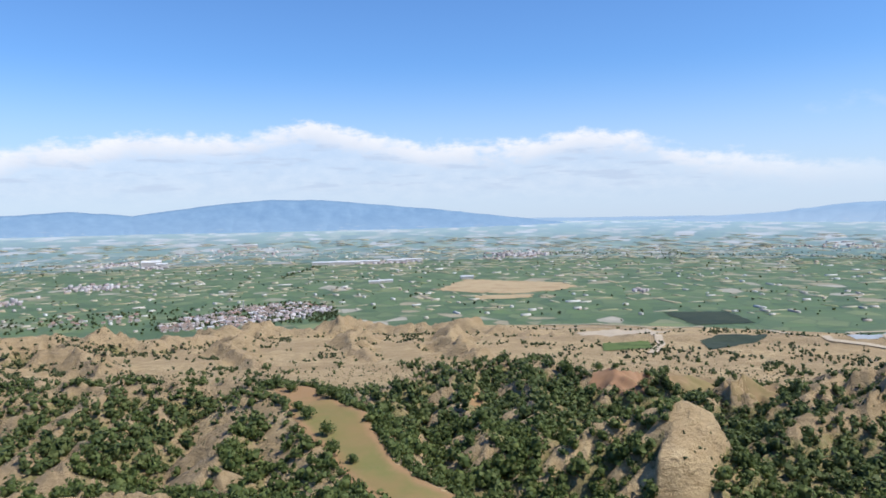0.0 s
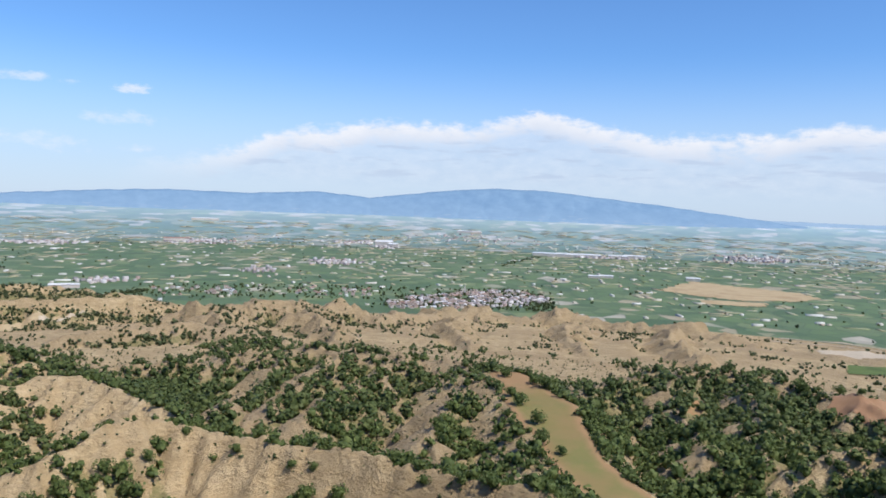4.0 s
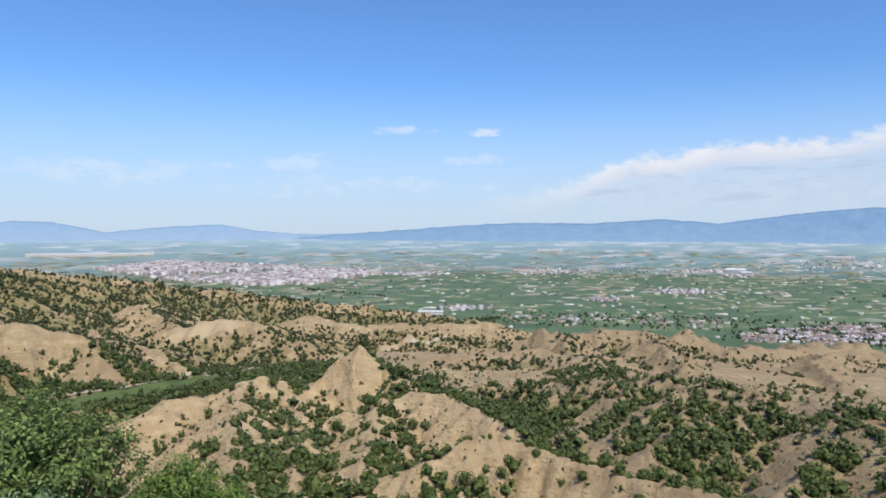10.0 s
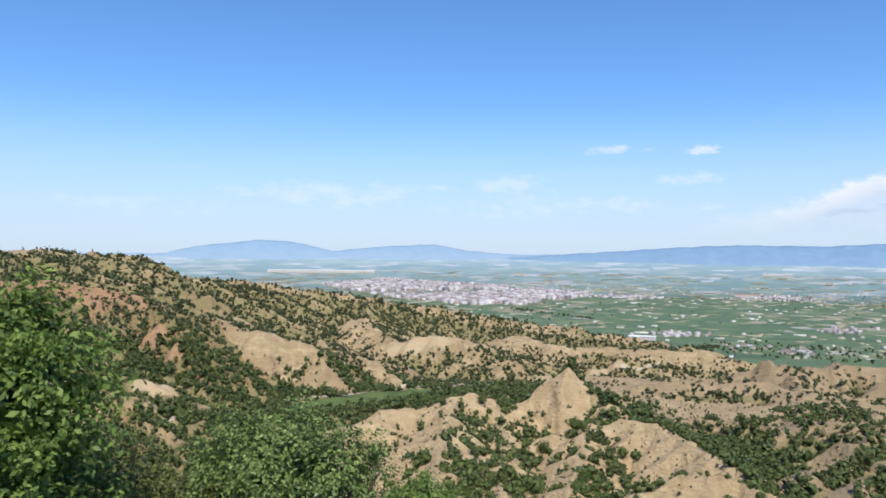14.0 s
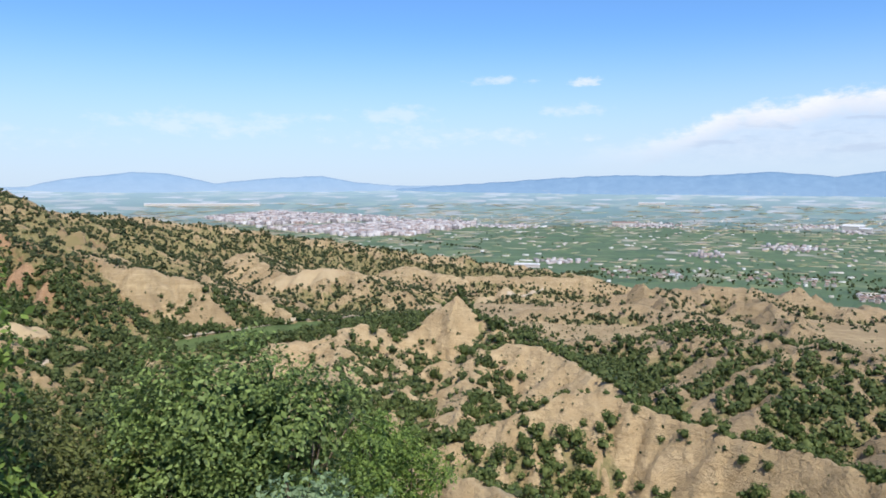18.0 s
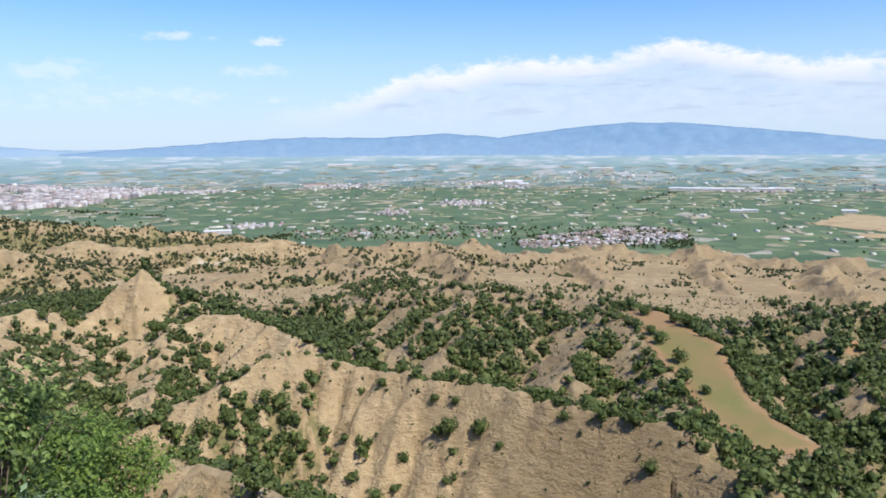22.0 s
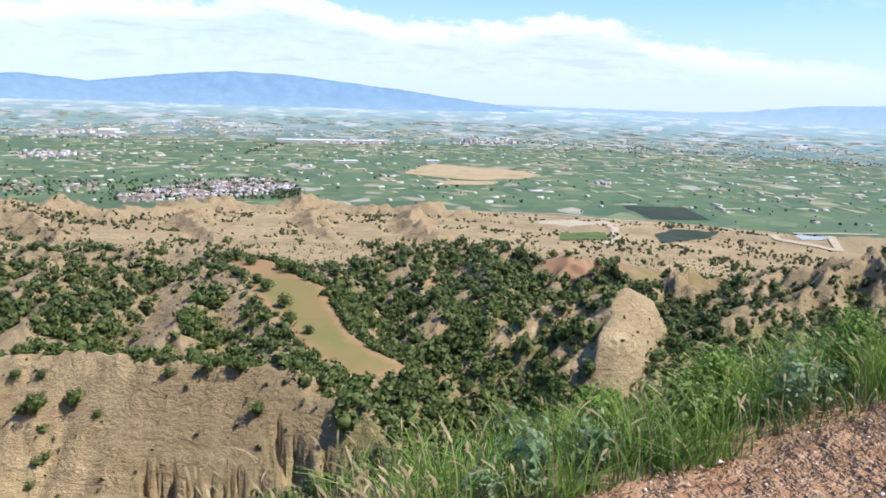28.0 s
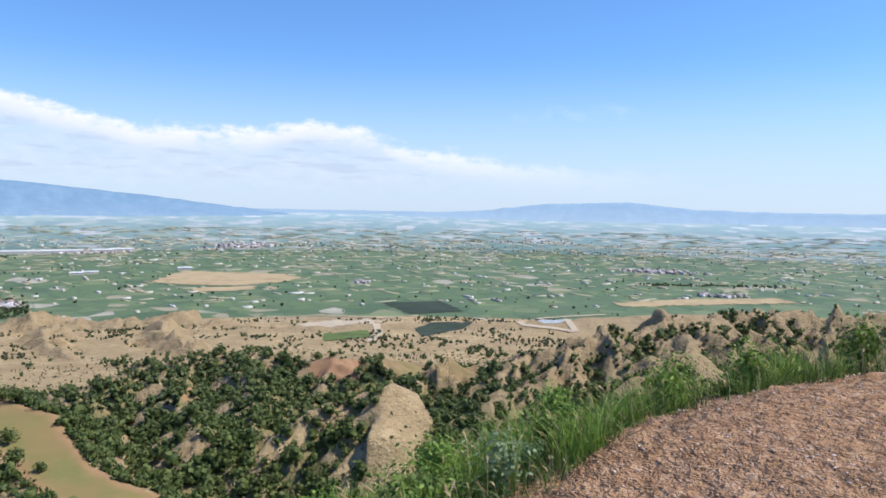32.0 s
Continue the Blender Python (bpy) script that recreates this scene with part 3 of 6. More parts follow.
def landform(x, y):
    """The main forms alone: height, green cover (0 to 1), ridge number and roughness at points of the plan."""
    d = np.hypot(x, y)
    az = np.degrees(np.arctan2(x, y))
    floor = np.interp(d, [0, 120, 200, 330, 450, 600, 760, 900, 1000, 5000], [-128, -132, -132, -114, -112, -120, -130, -140, PLAIN, PLAIN])
    left = np.interp(az, [-100, -80, -60, -48, -40], [1, 1, 1, 1, 0])
    floor = floor + left * np.interp(d, [200, 280, 440, 500, 560, 700, 900, 980], [0, -10, -14, 4, 8, 2, 0, 0])
    floor = floor + np.interp(d, [0, 850, 1050, 3400, 4850, 5000], [0, 0, 0, 0, 96, 110])
    floor = floor + 1.5 * fbm(x / 60, y / 60, 5) * (d < 980)
    h, cover = floor, np.where(d < 250, 0.84, np.where(d < 480, np.where(az < -38, 0.58, 1.0), np.where(az < -50, 0.9, 0.30)))
    which, rough = np.full(x.shape, -1), np.full(x.shape, 0.4)
    for k, (name, (s0, c0, s1, c1, crest)) in enumerate(RIDGES.items()):
        pts = [bearing(*p[:2], p[2]) for p in crest]
        pts2 = [p[:2] for p in pts]
        reach = 190 / min(s0, s1, 0.8) if name != "field_spur" else 220
        m = (x > min(p[0] for p in pts) - reach) & (x < max(p[0] for p in pts) + reach) & (y > min(p[1] for p in pts) - reach) & (y < max(p[1] for p in pts) + reach) & (d > 30)
        if not m.any():
            continue
        xm, ym, am = x[m], y[m], az[m]
        dist, side, run, z = along(xm, ym, pts2, [p[2] for p in pts])
        near = side > 0
        slope, cov = np.where(near, s0, s1), np.where(near, c0, c1)
        if name == "hogback":
            slope = np.where(near, np.interp(am, [-46, -36, -24, -8], [0.72, 0.95, 1.5, 1.8]), slope)
            cov = np.where(near, np.interp(am, [-46, -37, -32, -8, -3, -1], [0.62, 0.48, 0.20, 0.10, 0.10, 0.98]), cov)
        if name == "pyramid":
            cov = np.where(am > -46.6 + 0.03 * dist, 0.85, cov)
        drop = slope * (np.sqrt(dist ** 2 + 1.0) - 1.0)
        if name == "field_spur":
            beyond = np.maximum(np.radians(am - 3.2) * np.hypot(xm, ym), 0)
            drop = drop + np.where(near, 0.55 * np.maximum(dist - 30, 0), 0) + 0.9 * beyond
            cov = np.where(beyond > 2, 1.15, cov)
        can = z - drop + 6 > h[m]
        if not can.any():
            continue
        m[m] = can
        xm, ym, am, dist, run, z, near, slope, cov, drop = (q[can] for q in (xm, ym, am, dist, run, z, near, slope, cov, drop))
        rgh = np.full(xm.shape, ROUGH.get(name, 1.0))
        if name == "cone_rib":
            drop = np.where(near, drop, 0.80 * (np.sqrt(dist ** 2 + 196) - 14) + 1.3 * np.maximum(dist - 15, 0))
            rgh = np.where(near, 1.0, 0.14)
            cov = np.where(near, cov, 1.2 * np.clip((dist - 19) / 7, 0, 1) - 0.15)
        hh = z - drop + (0.25 + 0.75 * rgh) * 1.2 * fbm(run / 13, run * 0, 20 + k, 2) * np.minimum(d[m] / 300, 2)
        if name == "hogback":
            cliff = np.where(near, np.clip((am + 26) / 5, 0, 1), 0.0)
            rgh = np.where(near, 1.05 - 0.75 * cliff, 0.9)
            step = cliff * np.minimum(dist / 5, 1)
            hh = hh + step * 0.95 * np.sin((hh + 1.5 * fbm(xm / 20, ym / 20, 33)) * 6.283 / 6.0)
            for a0, wide, d0 in ((-17.0, 1.3, 17.5), (-14.3, 0.5, 18.5), (-12.5, 0.8, 18), (-10.2, 1.2, 16.5), (-6.4, 1.5, 9), (-2.9, 1.2, 7)):
                gap = (np.abs(am - a0 + 0.45 * vnoise(dist / 1.5, dist * 0, 5)) < wide) & (dist > d0 + 1.3 * vnoise(am * 2.2, am * 0, 6)) & (dist < d0 + 4.2) & near
                hh = np.where(gap, np.minimum(hh, z - slope * (d0 + 4.0)), hh)
        cur = h[m]
        up = hh > cur
        h[m] = np.where(up, hh, cur)
        if name == "tan_hills":
            cov = cov + np.interp(am, [-26, -15, 4], [0.0, -0.44, -0.58])
        cover[m] = np.where(up, cov, cover[m])
        rough[m] = np.where(up, rgh, rough[m])
        which[m] = np.where(up, k, which[m])
    # the lookout's own hill
    e, side, run, _ = along(x, y, LIP)
    out = -side * e
    rise = np.clip(0.13 * (x - 4.2), 0, 0.55) - 0.42
    top = np.where(out < 0, -1.58 + 0.02 * np.maximum(-out, 0) + 0.10 * np.maximum(-out - 14, 0),
                   -1.60 - np.interp(out, [0, 1.2, 3, 10, 130, 400], [0, 0.4, 1.7, 8.8, 122, 330])) + rise
    top = top + 0.05 * fbm(x / 0.9, y / 0.9, 3) + np.minimum(np.maximum(out, 0) / 30, 1) * 5.0 * (fbm(x / 22, y / 22, 7) - 0.3)
    up = top > h
    h = np.where(up, top, h)
    cover = np.where(up, 0.55 + 0.4 * fbm(x / 25, y / 25, 9), cover)
    rough = np.where(up, 0.5, rough)
    which = np.where(up, 50, which)
    return h, cover, which, rough


HUB = (1.0, -6.0)
# the carved part of the hills, on a fan of bearings and distances round the hub
FAN_AZ, FAN_R = np.radians(np.arange(-97.0, 65.0, 0.18)), np.geomspace(34, 1150, 470)


def stripes(px, py, nx, ny, seed):
    """Furrows that run across the way (nx, ny), a new set round each random point, blended: -1 to 1."""
    ix, iy = np.floor(px), np.floor(py)
    total, weight = np.zeros(px.shape), np.full(px.shape, 1e-6)
    for i in (-1, 0, 1):
        for j in (-1, 0, 1):
            cx, cy = ix + i, iy + j
            dx = px - cx - 0.5 - 0.45 * lattice(cx, cy, seed)
            dy = py - cy - 0.5 - 0.45 * lattice(cx, cy, seed + 1)
            w = np.exp(-2.6 * (dx * dx + dy * dy))
            total += w * np.cos(6.283 * (dx * nx + dy * ny) + 1.5 * lattice(cx, cy, seed + 2))
            weight += w
    return total / weight


def blurred(a, k):
    for axis in (0, 1):
        pad = [(k, k) if q == axis else (0, 0) for q in (0, 1)]
        c = np.cumsum(np.pad(a, pad, mode="edge"), axis=axis)
        n = a.shape[axis]
        a = (np.take(c, range(2 * k, 2 * k + n), axis) - np.take(c, range(0, n), axis)) / (2 * k)
    return a


def carve():
    """Cuts gullies and ribs down the slopes of the main forms, coarse ones first, each set following the slopes left by the one before."""
    A, R = np.meshgrid(FAN_AZ, FAN_R)
    x, y = R * np.sin(A) + HUB[0], R * np.cos(A) + HUB[1]
    h, cover, which, rough = (q.reshape(x.shape) for q in landform(x.ravel(), y.ravel()))
    rough = blurred(rough, 2) * np.clip((R - 34) / 50, 0, 1) * np.clip((1120 - R) / 80, 0, 1)
    rough = rough * np.clip((h - PLAIN - 1) / 8, 0, 1)

    def fall(q, k):
        q = blurred(q, k)
        dr = np.gradient(q, axis=0) / np.gradient(FAN_R)[:, None]
        da = np.gradient(q, axis=1) / (R * (FAN_AZ[1] - FAN_AZ[0]))
        return dr * np.sin(A) + da * np.cos(A), dr * np.cos(A) - da * np.sin(A)

    for n, (size, deep, r0, r1, k) in enumerate(((62, 0.10, 520, 650, 8), (33, 0.16, 300, 420, 6), (17, 0.16, 150, 200, 4), (8.5, 0.13, 40, 60, 2), (4.4, 0.10, 30, 40, 1))):
        if n == 3:
            far = np.clip((760 - R) / 200, 0, 1)
        elif n == 4:
            far = np.clip((380 - R) / 120, 0, 1)
        else:
            far = 1.0
        gx, gy = fall(h, k)
        s = np.hypot(gx, gy) + 1e-6
        wx, wy = x + 0.35 * size * fbm(x / size / 1.5, y / size / 1.5, 140 + n, 2), y + 0.35 * size * fbm(x / size / 1.5 + 9, y / size / 1.5, 150 + n, 2)
        q = stripes(wx / size, wy / size, -gy / s, gx / s, 170 + 5 * n)
        q = np.arcsin(np.clip(1.25 * q, -1, 1)) * 0.64
        h = h + deep * size * rough * far * np.clip((R - r0) / (r1 - r0), 0, 1) * np.clip(s / 0.4, 0, 1) * (q - 0.25)
    h = h + 0.5 * np.minimum(rough, 1) * fbm(x / 7, y / 7, 96, 3)
    # growth: in the hollows, on the shaded falls, thin on ribs
    gx, gy = fall(h, 4)
    s = np.hypot(gx, gy) + 1e-6
    shady = np.clip(s / 0.35, 0, 1) * (-(gx + 0.3 * gy) / s)
    dip = np.clip((blurred(h, 7) - h) / (0.004 * R), -1, 1)
    az, d = np.degrees(np.arctan2(x, y)), np.hypot(x, y)
    firm = np.minimum(rough, 1)
    cover = cover + firm * (0.30 * shady + 0.34 * dip) + 0.38 * fbm(x / 38, y / 38, 120, 3)
    wet = (az > 12) & (az < 46) & (d > 200) & (d < 470)
    cover = np.where(wet, np.maximum(cover, 1.05 * np.clip((-97 - h) / 10, 0, 1)), cover)
    keep_bare = [list(RIDGES).index(q) for q in ("cone", "cone_rib", "field_spur")]
    dell = (az > -3) & (az < 24) & (d > 80) & (d < 262) & ~np.isin(which, keep_bare)
    cover = np.where(dell, np.maximum(cover, 0.98), cover)
    e_ = np.degrees(np.arctan2(h, d))
    lane = -75.2 + (e_ + 8.2) * -0.75 + 1.2 * fbm(x / 60, y / 60, 44)
    cover = np.where((d > 430) & (d < 900) & (np.abs(az - lane) < 2.0) & (e_ < -4.2) & (e_ > -12.5), np.maximum(cover, 1.1), cover)
    stream = (az > -47) & (az < -36) & (np.abs(e_ + 8.6 + 0.10 * (az + 42) + 0.25 * fbm(x / 50, y / 50, 45)) < 0.22) & (d > 700)
    cover = np.where(stream, 1.1, cover)
    return h, np.clip(cover, 0, 1), which


FAN = carve()


def terrain(x, y):
    """Height, green cover (0 to 1) and ridge number at points of the plan."""
    x, y = np.asarray(x, float), np.asarray(y, float)
    r, a = np.hypot(x - HUB[0], y - HUB[1]), np.arctan2(x - HUB[0], y - HUB[1])
    u = np.log(np.maximum(r, 1e-3) / FAN_R[0]) / math.log(FAN_R[1] / FAN_R[0])
    v = (a - FAN_AZ[0]) / (FAN_AZ[1] - FAN_AZ[0])
    on = (u >= 0) & (u <= len(FAN_R) - 1.001) & (v >= 0) & (v <= len(FAN_AZ) - 1.001)
    h, cover, which = np.zeros(x.shape), np.zeros(x.shape), np.full(x.shape, -1)
    if on.any():
        i, j = np.floor(u[on]).astype(int), np.floor(v[on]).astype(int)
        f, g = u[on] - i, v[on] - j
        for q, out in ((FAN[0], h), (FAN[1], cover)):
            out[on] = (q[i, j] * (1 - g) + q[i, j + 1] * g) * (1 - f) + (q[i + 1, j] * (1 - g) + q[i + 1, j + 1] * g) * f
        which[on] = FAN[2][np.rint(u[on]).astype(int), np.rint(v[on]).astype(int)]
    off = ~on
    if off.any():
        h[off], c, which[off], _ = landform(x[off], y[off])
        cover[off] = np.clip(c, 0, 1)
    return h, cover, which


def build_ground():
    az = np.concatenate([np.radians(np.arange(-180, -97.5, 3.0)), FAN_AZ, np.radians(np.arange(67, 180, 3.0))])
    rr = np.concatenate([[0.02], np.geomspace(0.6, FAN_R[0], 80)[:-1], FAN_R, np.geomspace(FAN_R[-1], 2500, 40)[1:]])
    A, R = np.meshgrid(az, rr)
    x, y = (R * np.sin(A)).ravel() + HUB[0], (R * np.cos(A)).ravel() + HUB[1]
    h, cover, which = terrain(x, y)
    na, nr = len(az), len(rr)
    i, j = np.meshgrid(np.arange(nr - 1), np.arange(na), indexing="ij")
    j2 = (j + 1) % na
    F = np.stack([i * na + j, (i + 1) * na + j, (i + 1) * na + j2, i * na + j2], -1).reshape(-1, 4)[:, ::-1]
    red = np.zeros(len(x))
    k_red = list(RIDGES).index("red_spur")
    red[which == k_red] = 0.5
    order = list(RIDGES)
    ochre = np.isin(which, [order.index(q) for q in ("hump", "hump_spur_a", "hump_spur_b", "pyramid", "flatiron", "flat_spur", "hogback", "near_spur")]).astype(float)
    ochre = ochre * np.clip((-14 - np.degrees(np.arctan2(x, y))) / 14, 0, 1) + 0.4 * np.isin(which, [order.index("cone"), order.index("cone_rib")])
    pale = np.isin(which, [i for i, q in enumerate(order) if q.startswith(("tan", "low", "dark", "mid", "east"))]).astype(float)
    flat = (np.abs(h - PLAIN) < 1.2) | (np.hypot(x, y) > 1150)
    cover = np.where(which == 50, cover - 0.25, cover)
    soil = np.where((which == 50) & (h > -2.12) & (np.hypot(x, y) < 25), 1.0, 0.0)
    idx = flat[F].all(1).astype(int)
    me = mesh_of("ground", np.stack([x, y, h], -1), F, [M_HILL, M_PLAIN], idx, True,
                 {"veg": cover, "red": red, "ochre": ochre, "pale": pale, "soil": soil, "far": np.clip((np.hypot(x, y) - 2200) / 2500, 0, 1)})
    tagged(new("ground", me), "dry eroded sandy hills running out into a wide green farmed plain", "ground", kind="structure")


build_ground()


FAR_OUT = 4990.0


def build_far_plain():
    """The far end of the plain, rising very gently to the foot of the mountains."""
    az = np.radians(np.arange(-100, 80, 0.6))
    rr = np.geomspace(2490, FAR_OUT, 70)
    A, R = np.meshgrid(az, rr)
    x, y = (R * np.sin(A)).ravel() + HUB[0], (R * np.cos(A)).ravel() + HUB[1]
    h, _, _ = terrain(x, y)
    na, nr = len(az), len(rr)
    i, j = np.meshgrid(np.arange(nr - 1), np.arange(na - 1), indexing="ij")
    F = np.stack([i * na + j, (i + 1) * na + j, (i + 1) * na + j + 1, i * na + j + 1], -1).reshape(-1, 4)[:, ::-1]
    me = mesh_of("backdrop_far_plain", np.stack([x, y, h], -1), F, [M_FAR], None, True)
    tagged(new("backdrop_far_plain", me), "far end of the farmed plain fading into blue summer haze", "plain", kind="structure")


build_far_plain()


def mountain(name, label, profile, r0, seed, depth=260.0, mat=None):
    """A far range: a real ridge with spurs whose skyline follows (bearing, height angle) stops."""
    az = np.arange(profile[0][0], profile[-1][0], 0.12 if depth > 100 else 0.5)
    el = np.interp(az, [p[0] for p in profile], [p[1] for p in profile])
    crest = r0 * np.tan(np.radians(el)) + 4.6 * fbm(az / 0.9, az * 0, seed, 5)
    low = r0 * math.tan(radians(-1.5))
    ts = np.linspace(-1, 1, 29)
    T, A = np.meshgrid(ts, np.arange(len(az)), indexing="ij")
    warp = az[A] * 0.9 + 0.6 * fbm(az[A] / 2, T * 2, seed + 3)
    spur = 1 - np.abs(vnoise(warp, T * 1.5, seed + 5))
    fall = np.abs(T) ** 0.85
    z = low + (crest[A] - low) * (1 - fall) - spur ** 2 * 7 * np.sin(np.pi * np.minimum(np.abs(T), 1)) * (crest[A] - low) / 150
    R = r0 + T * np.where(T < 0, depth * 1.6, depth * 0.3)
    V = np.stack([R * np.sin(np.radians(az[A])), R * np.cos(np.radians(az[A])), z], -1).reshape(-1, 3)
    n, m = len(ts), len(az)
    i, j = np.meshgrid(np.arange(n - 1), np.arange(m - 1), indexing="ij")
    F = np.stack([i * m + j, i * m + j + 1, (i + 1) * m + j + 1, (i + 1) * m + j], -1).reshape(-1, 4)
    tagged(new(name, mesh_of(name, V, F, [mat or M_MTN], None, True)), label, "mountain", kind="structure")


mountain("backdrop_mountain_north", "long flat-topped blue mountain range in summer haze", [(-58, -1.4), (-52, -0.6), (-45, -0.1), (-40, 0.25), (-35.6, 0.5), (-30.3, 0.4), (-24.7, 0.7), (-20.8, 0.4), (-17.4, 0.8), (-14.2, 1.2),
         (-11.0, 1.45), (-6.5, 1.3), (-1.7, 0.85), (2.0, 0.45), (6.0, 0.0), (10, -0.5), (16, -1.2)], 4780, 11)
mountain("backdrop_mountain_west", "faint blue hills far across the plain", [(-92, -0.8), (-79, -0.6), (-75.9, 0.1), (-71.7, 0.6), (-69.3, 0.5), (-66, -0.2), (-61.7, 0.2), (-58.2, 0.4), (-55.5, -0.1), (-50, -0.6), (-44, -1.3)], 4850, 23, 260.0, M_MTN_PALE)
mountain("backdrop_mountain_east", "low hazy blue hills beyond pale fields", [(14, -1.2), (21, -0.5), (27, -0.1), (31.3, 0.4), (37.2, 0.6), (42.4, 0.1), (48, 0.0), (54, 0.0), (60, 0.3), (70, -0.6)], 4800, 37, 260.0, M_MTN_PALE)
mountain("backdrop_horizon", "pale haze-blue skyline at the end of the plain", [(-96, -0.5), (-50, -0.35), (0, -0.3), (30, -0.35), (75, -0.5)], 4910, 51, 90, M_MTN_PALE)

# ---------------------------------------------------------------- trees


def core(rng, fine):
    """The dense inside of a crown: a lumpy closed form in four-sided faces."""
    n = 2 if fine else 1
    V, F, at = [], [], {}

    def vert(p):
        key = tuple(round(q, 4) for q in p)
        if key not in at:
            at[key] = len(V)
            V.append(p)
        return at[key]

    for axis in range(3):
        for sign in (-1, 1):
            for i in range(n):
                for j in range(n):
                    quad = []
                    for a, b in ((i, j), (i + 1, j), (i + 1, j + 1), (i, j + 1)):
                        p = [0.0, 0.0, 0.0]
                        p[axis], p[(axis + 1) % 3], p[(axis + 2) % 3] = sign, 2 * a / n - 1, 2 * b / n - 1
                        quad.append(vert(p))
                    F.append(quad if sign > 0 else quad[::-1])
    V = np.array(V)
    V /= np.linalg.norm(V, axis=1)[:, None]
    V *= rng.uniform(0.7, 1.25, (len(V), 1)) * ((0.29, 0.29, 0.31) if fine else (0.36, 0.36, 0.39))
    return V + (0, 0, 0.46), np.array(F)


def crown_template(seed, n, size, lumps=6, fine=False):
    """A dense core and clumps of leaves as small tilted quads on several overlapping lobes; unit crown about 1 wide, 1.1 high."""
    rng = np.random.default_rng(seed)
    lobes = rng.normal(0, 0.17, (lumps, 3)) * (1, 1, 0.8) + (0, 0, 0.52)
    rad = rng.uniform(0.20, 0.34, lumps)
    k = rng.integers(0, lumps, n)
    nrm = rng.normal(0, 1, (n, 3))
    nrm[:, 2] += 0.25
    nrm /= np.linalg.norm(nrm, axis=1)[:, None]
    c = lobes[k] + nrm * (rad[k] * rng.uniform(0.80, 1.08, n))[:, None]
    c[:, 2] = np.maximum(c[:, 2], 0.06)
    tilt = nrm + rng.normal(0, 0.40, (n, 3))
    tilt /= np.linalg.norm(tilt, axis=1)[:, None]
    u = np.cross(tilt, rng.normal(0, 1, (n, 3)))
    u /= np.linalg.norm(u, axis=1)[:, None]
    w = np.cross(tilt, u)
    s = size * rng.uniform(0.6, 1.3, n)[:, None]
    V = np.stack([c - u * s, c - w * s * 0.8 + tilt * s * 0.25, c + u * s, c + w * s * 0.8 + tilt * s * 0.25], 1).reshape(-1, 3)
    Vc, Fc = core(rng, fine)
    return np.concatenate([V, Vc]), np.concatenate([np.arange(4 * n).reshape(-1, 4), Fc + 4 * n])


def scatter(rng, n, r0, r1, a0, a1):
    r = np.sqrt(rng.uniform(r0 ** 2, r1 ** 2, n))
    a = np.radians(rng.uniform(a0, a1, n))
    return r * np.sin(a), r * np.cos(a)


def woods(name, label, temps, x, y, z, s, hgt, rng, mat):
    Vs, Fs, off = [], [], 0
    pick = rng.integers(0, len(temps), len(x))
    turn = rng.uniform(0, 6.283, len(x))
    for i, (V, F) in enumerate(temps):
        m = pick == i
        if not m.any():
            continue
        c, sn = np.cos(turn[m])[:, None], np.sin(turn[m])[:, None]
        vx = (V[None, :, 0] * c - V[None, :, 1] * sn) * s[m][:, None] + x[m][:, None]
        vy = (V[None, :, 0] * sn + V[None, :, 1] * c) * s[m][:, None] + y[m][:, None]
        vz = V[None, :, 2] * (s * hgt)[m][:, None] + z[m][:, None]
        Vs.append(np.stack([vx, vy, vz], -1).reshape(-1, 3))
        Fs.append((F[None] + (np.arange(m.sum()) * len(V))[:, None, None]).reshape(-1, 4) + off)
        off += m.sum() * len(V)
    me = mesh_of(name, np.concatenate(Vs), np.concatenate(Fs), [mat])
    return tagged(new(name, me), label, "woodland", kind="stuff")


# ---------------------------------------------------------------- fields and plots laid on the ground
FIELDS = []


def ground_at(az, el):
    """Where the sight line from the lookout at that bearing and height angle first meets the ground (plan)."""
    r = np.geomspace(70, 1600, 700)
    a = radians(az)
    h, _, _ = terrain(r * math.sin(a), r * math.cos(a))
    hit = np.nonzero(h > r * math.tan(radians(el)))[0]
    q = r[hit[0]] if len(hit) else 1600.0
    return q * math.sin(a), q * math.cos(a)


def inside(x, y, poly):
    c = np.zeros(x.shape, bool)
    for (ax, ay), (bx, by) in zip(poly, poly[1:] + poly[:1]):
        c ^= ((ay > y) != (by > y)) & (x < (bx - ax) * (y - ay) / (by - ay + 1e-12) + ax)
    return c


def in_field(x, y):
    m = np.zeros(x.shape, bool)
    for poly in FIELDS:
        m |= inside(x, y, poly)
    return m


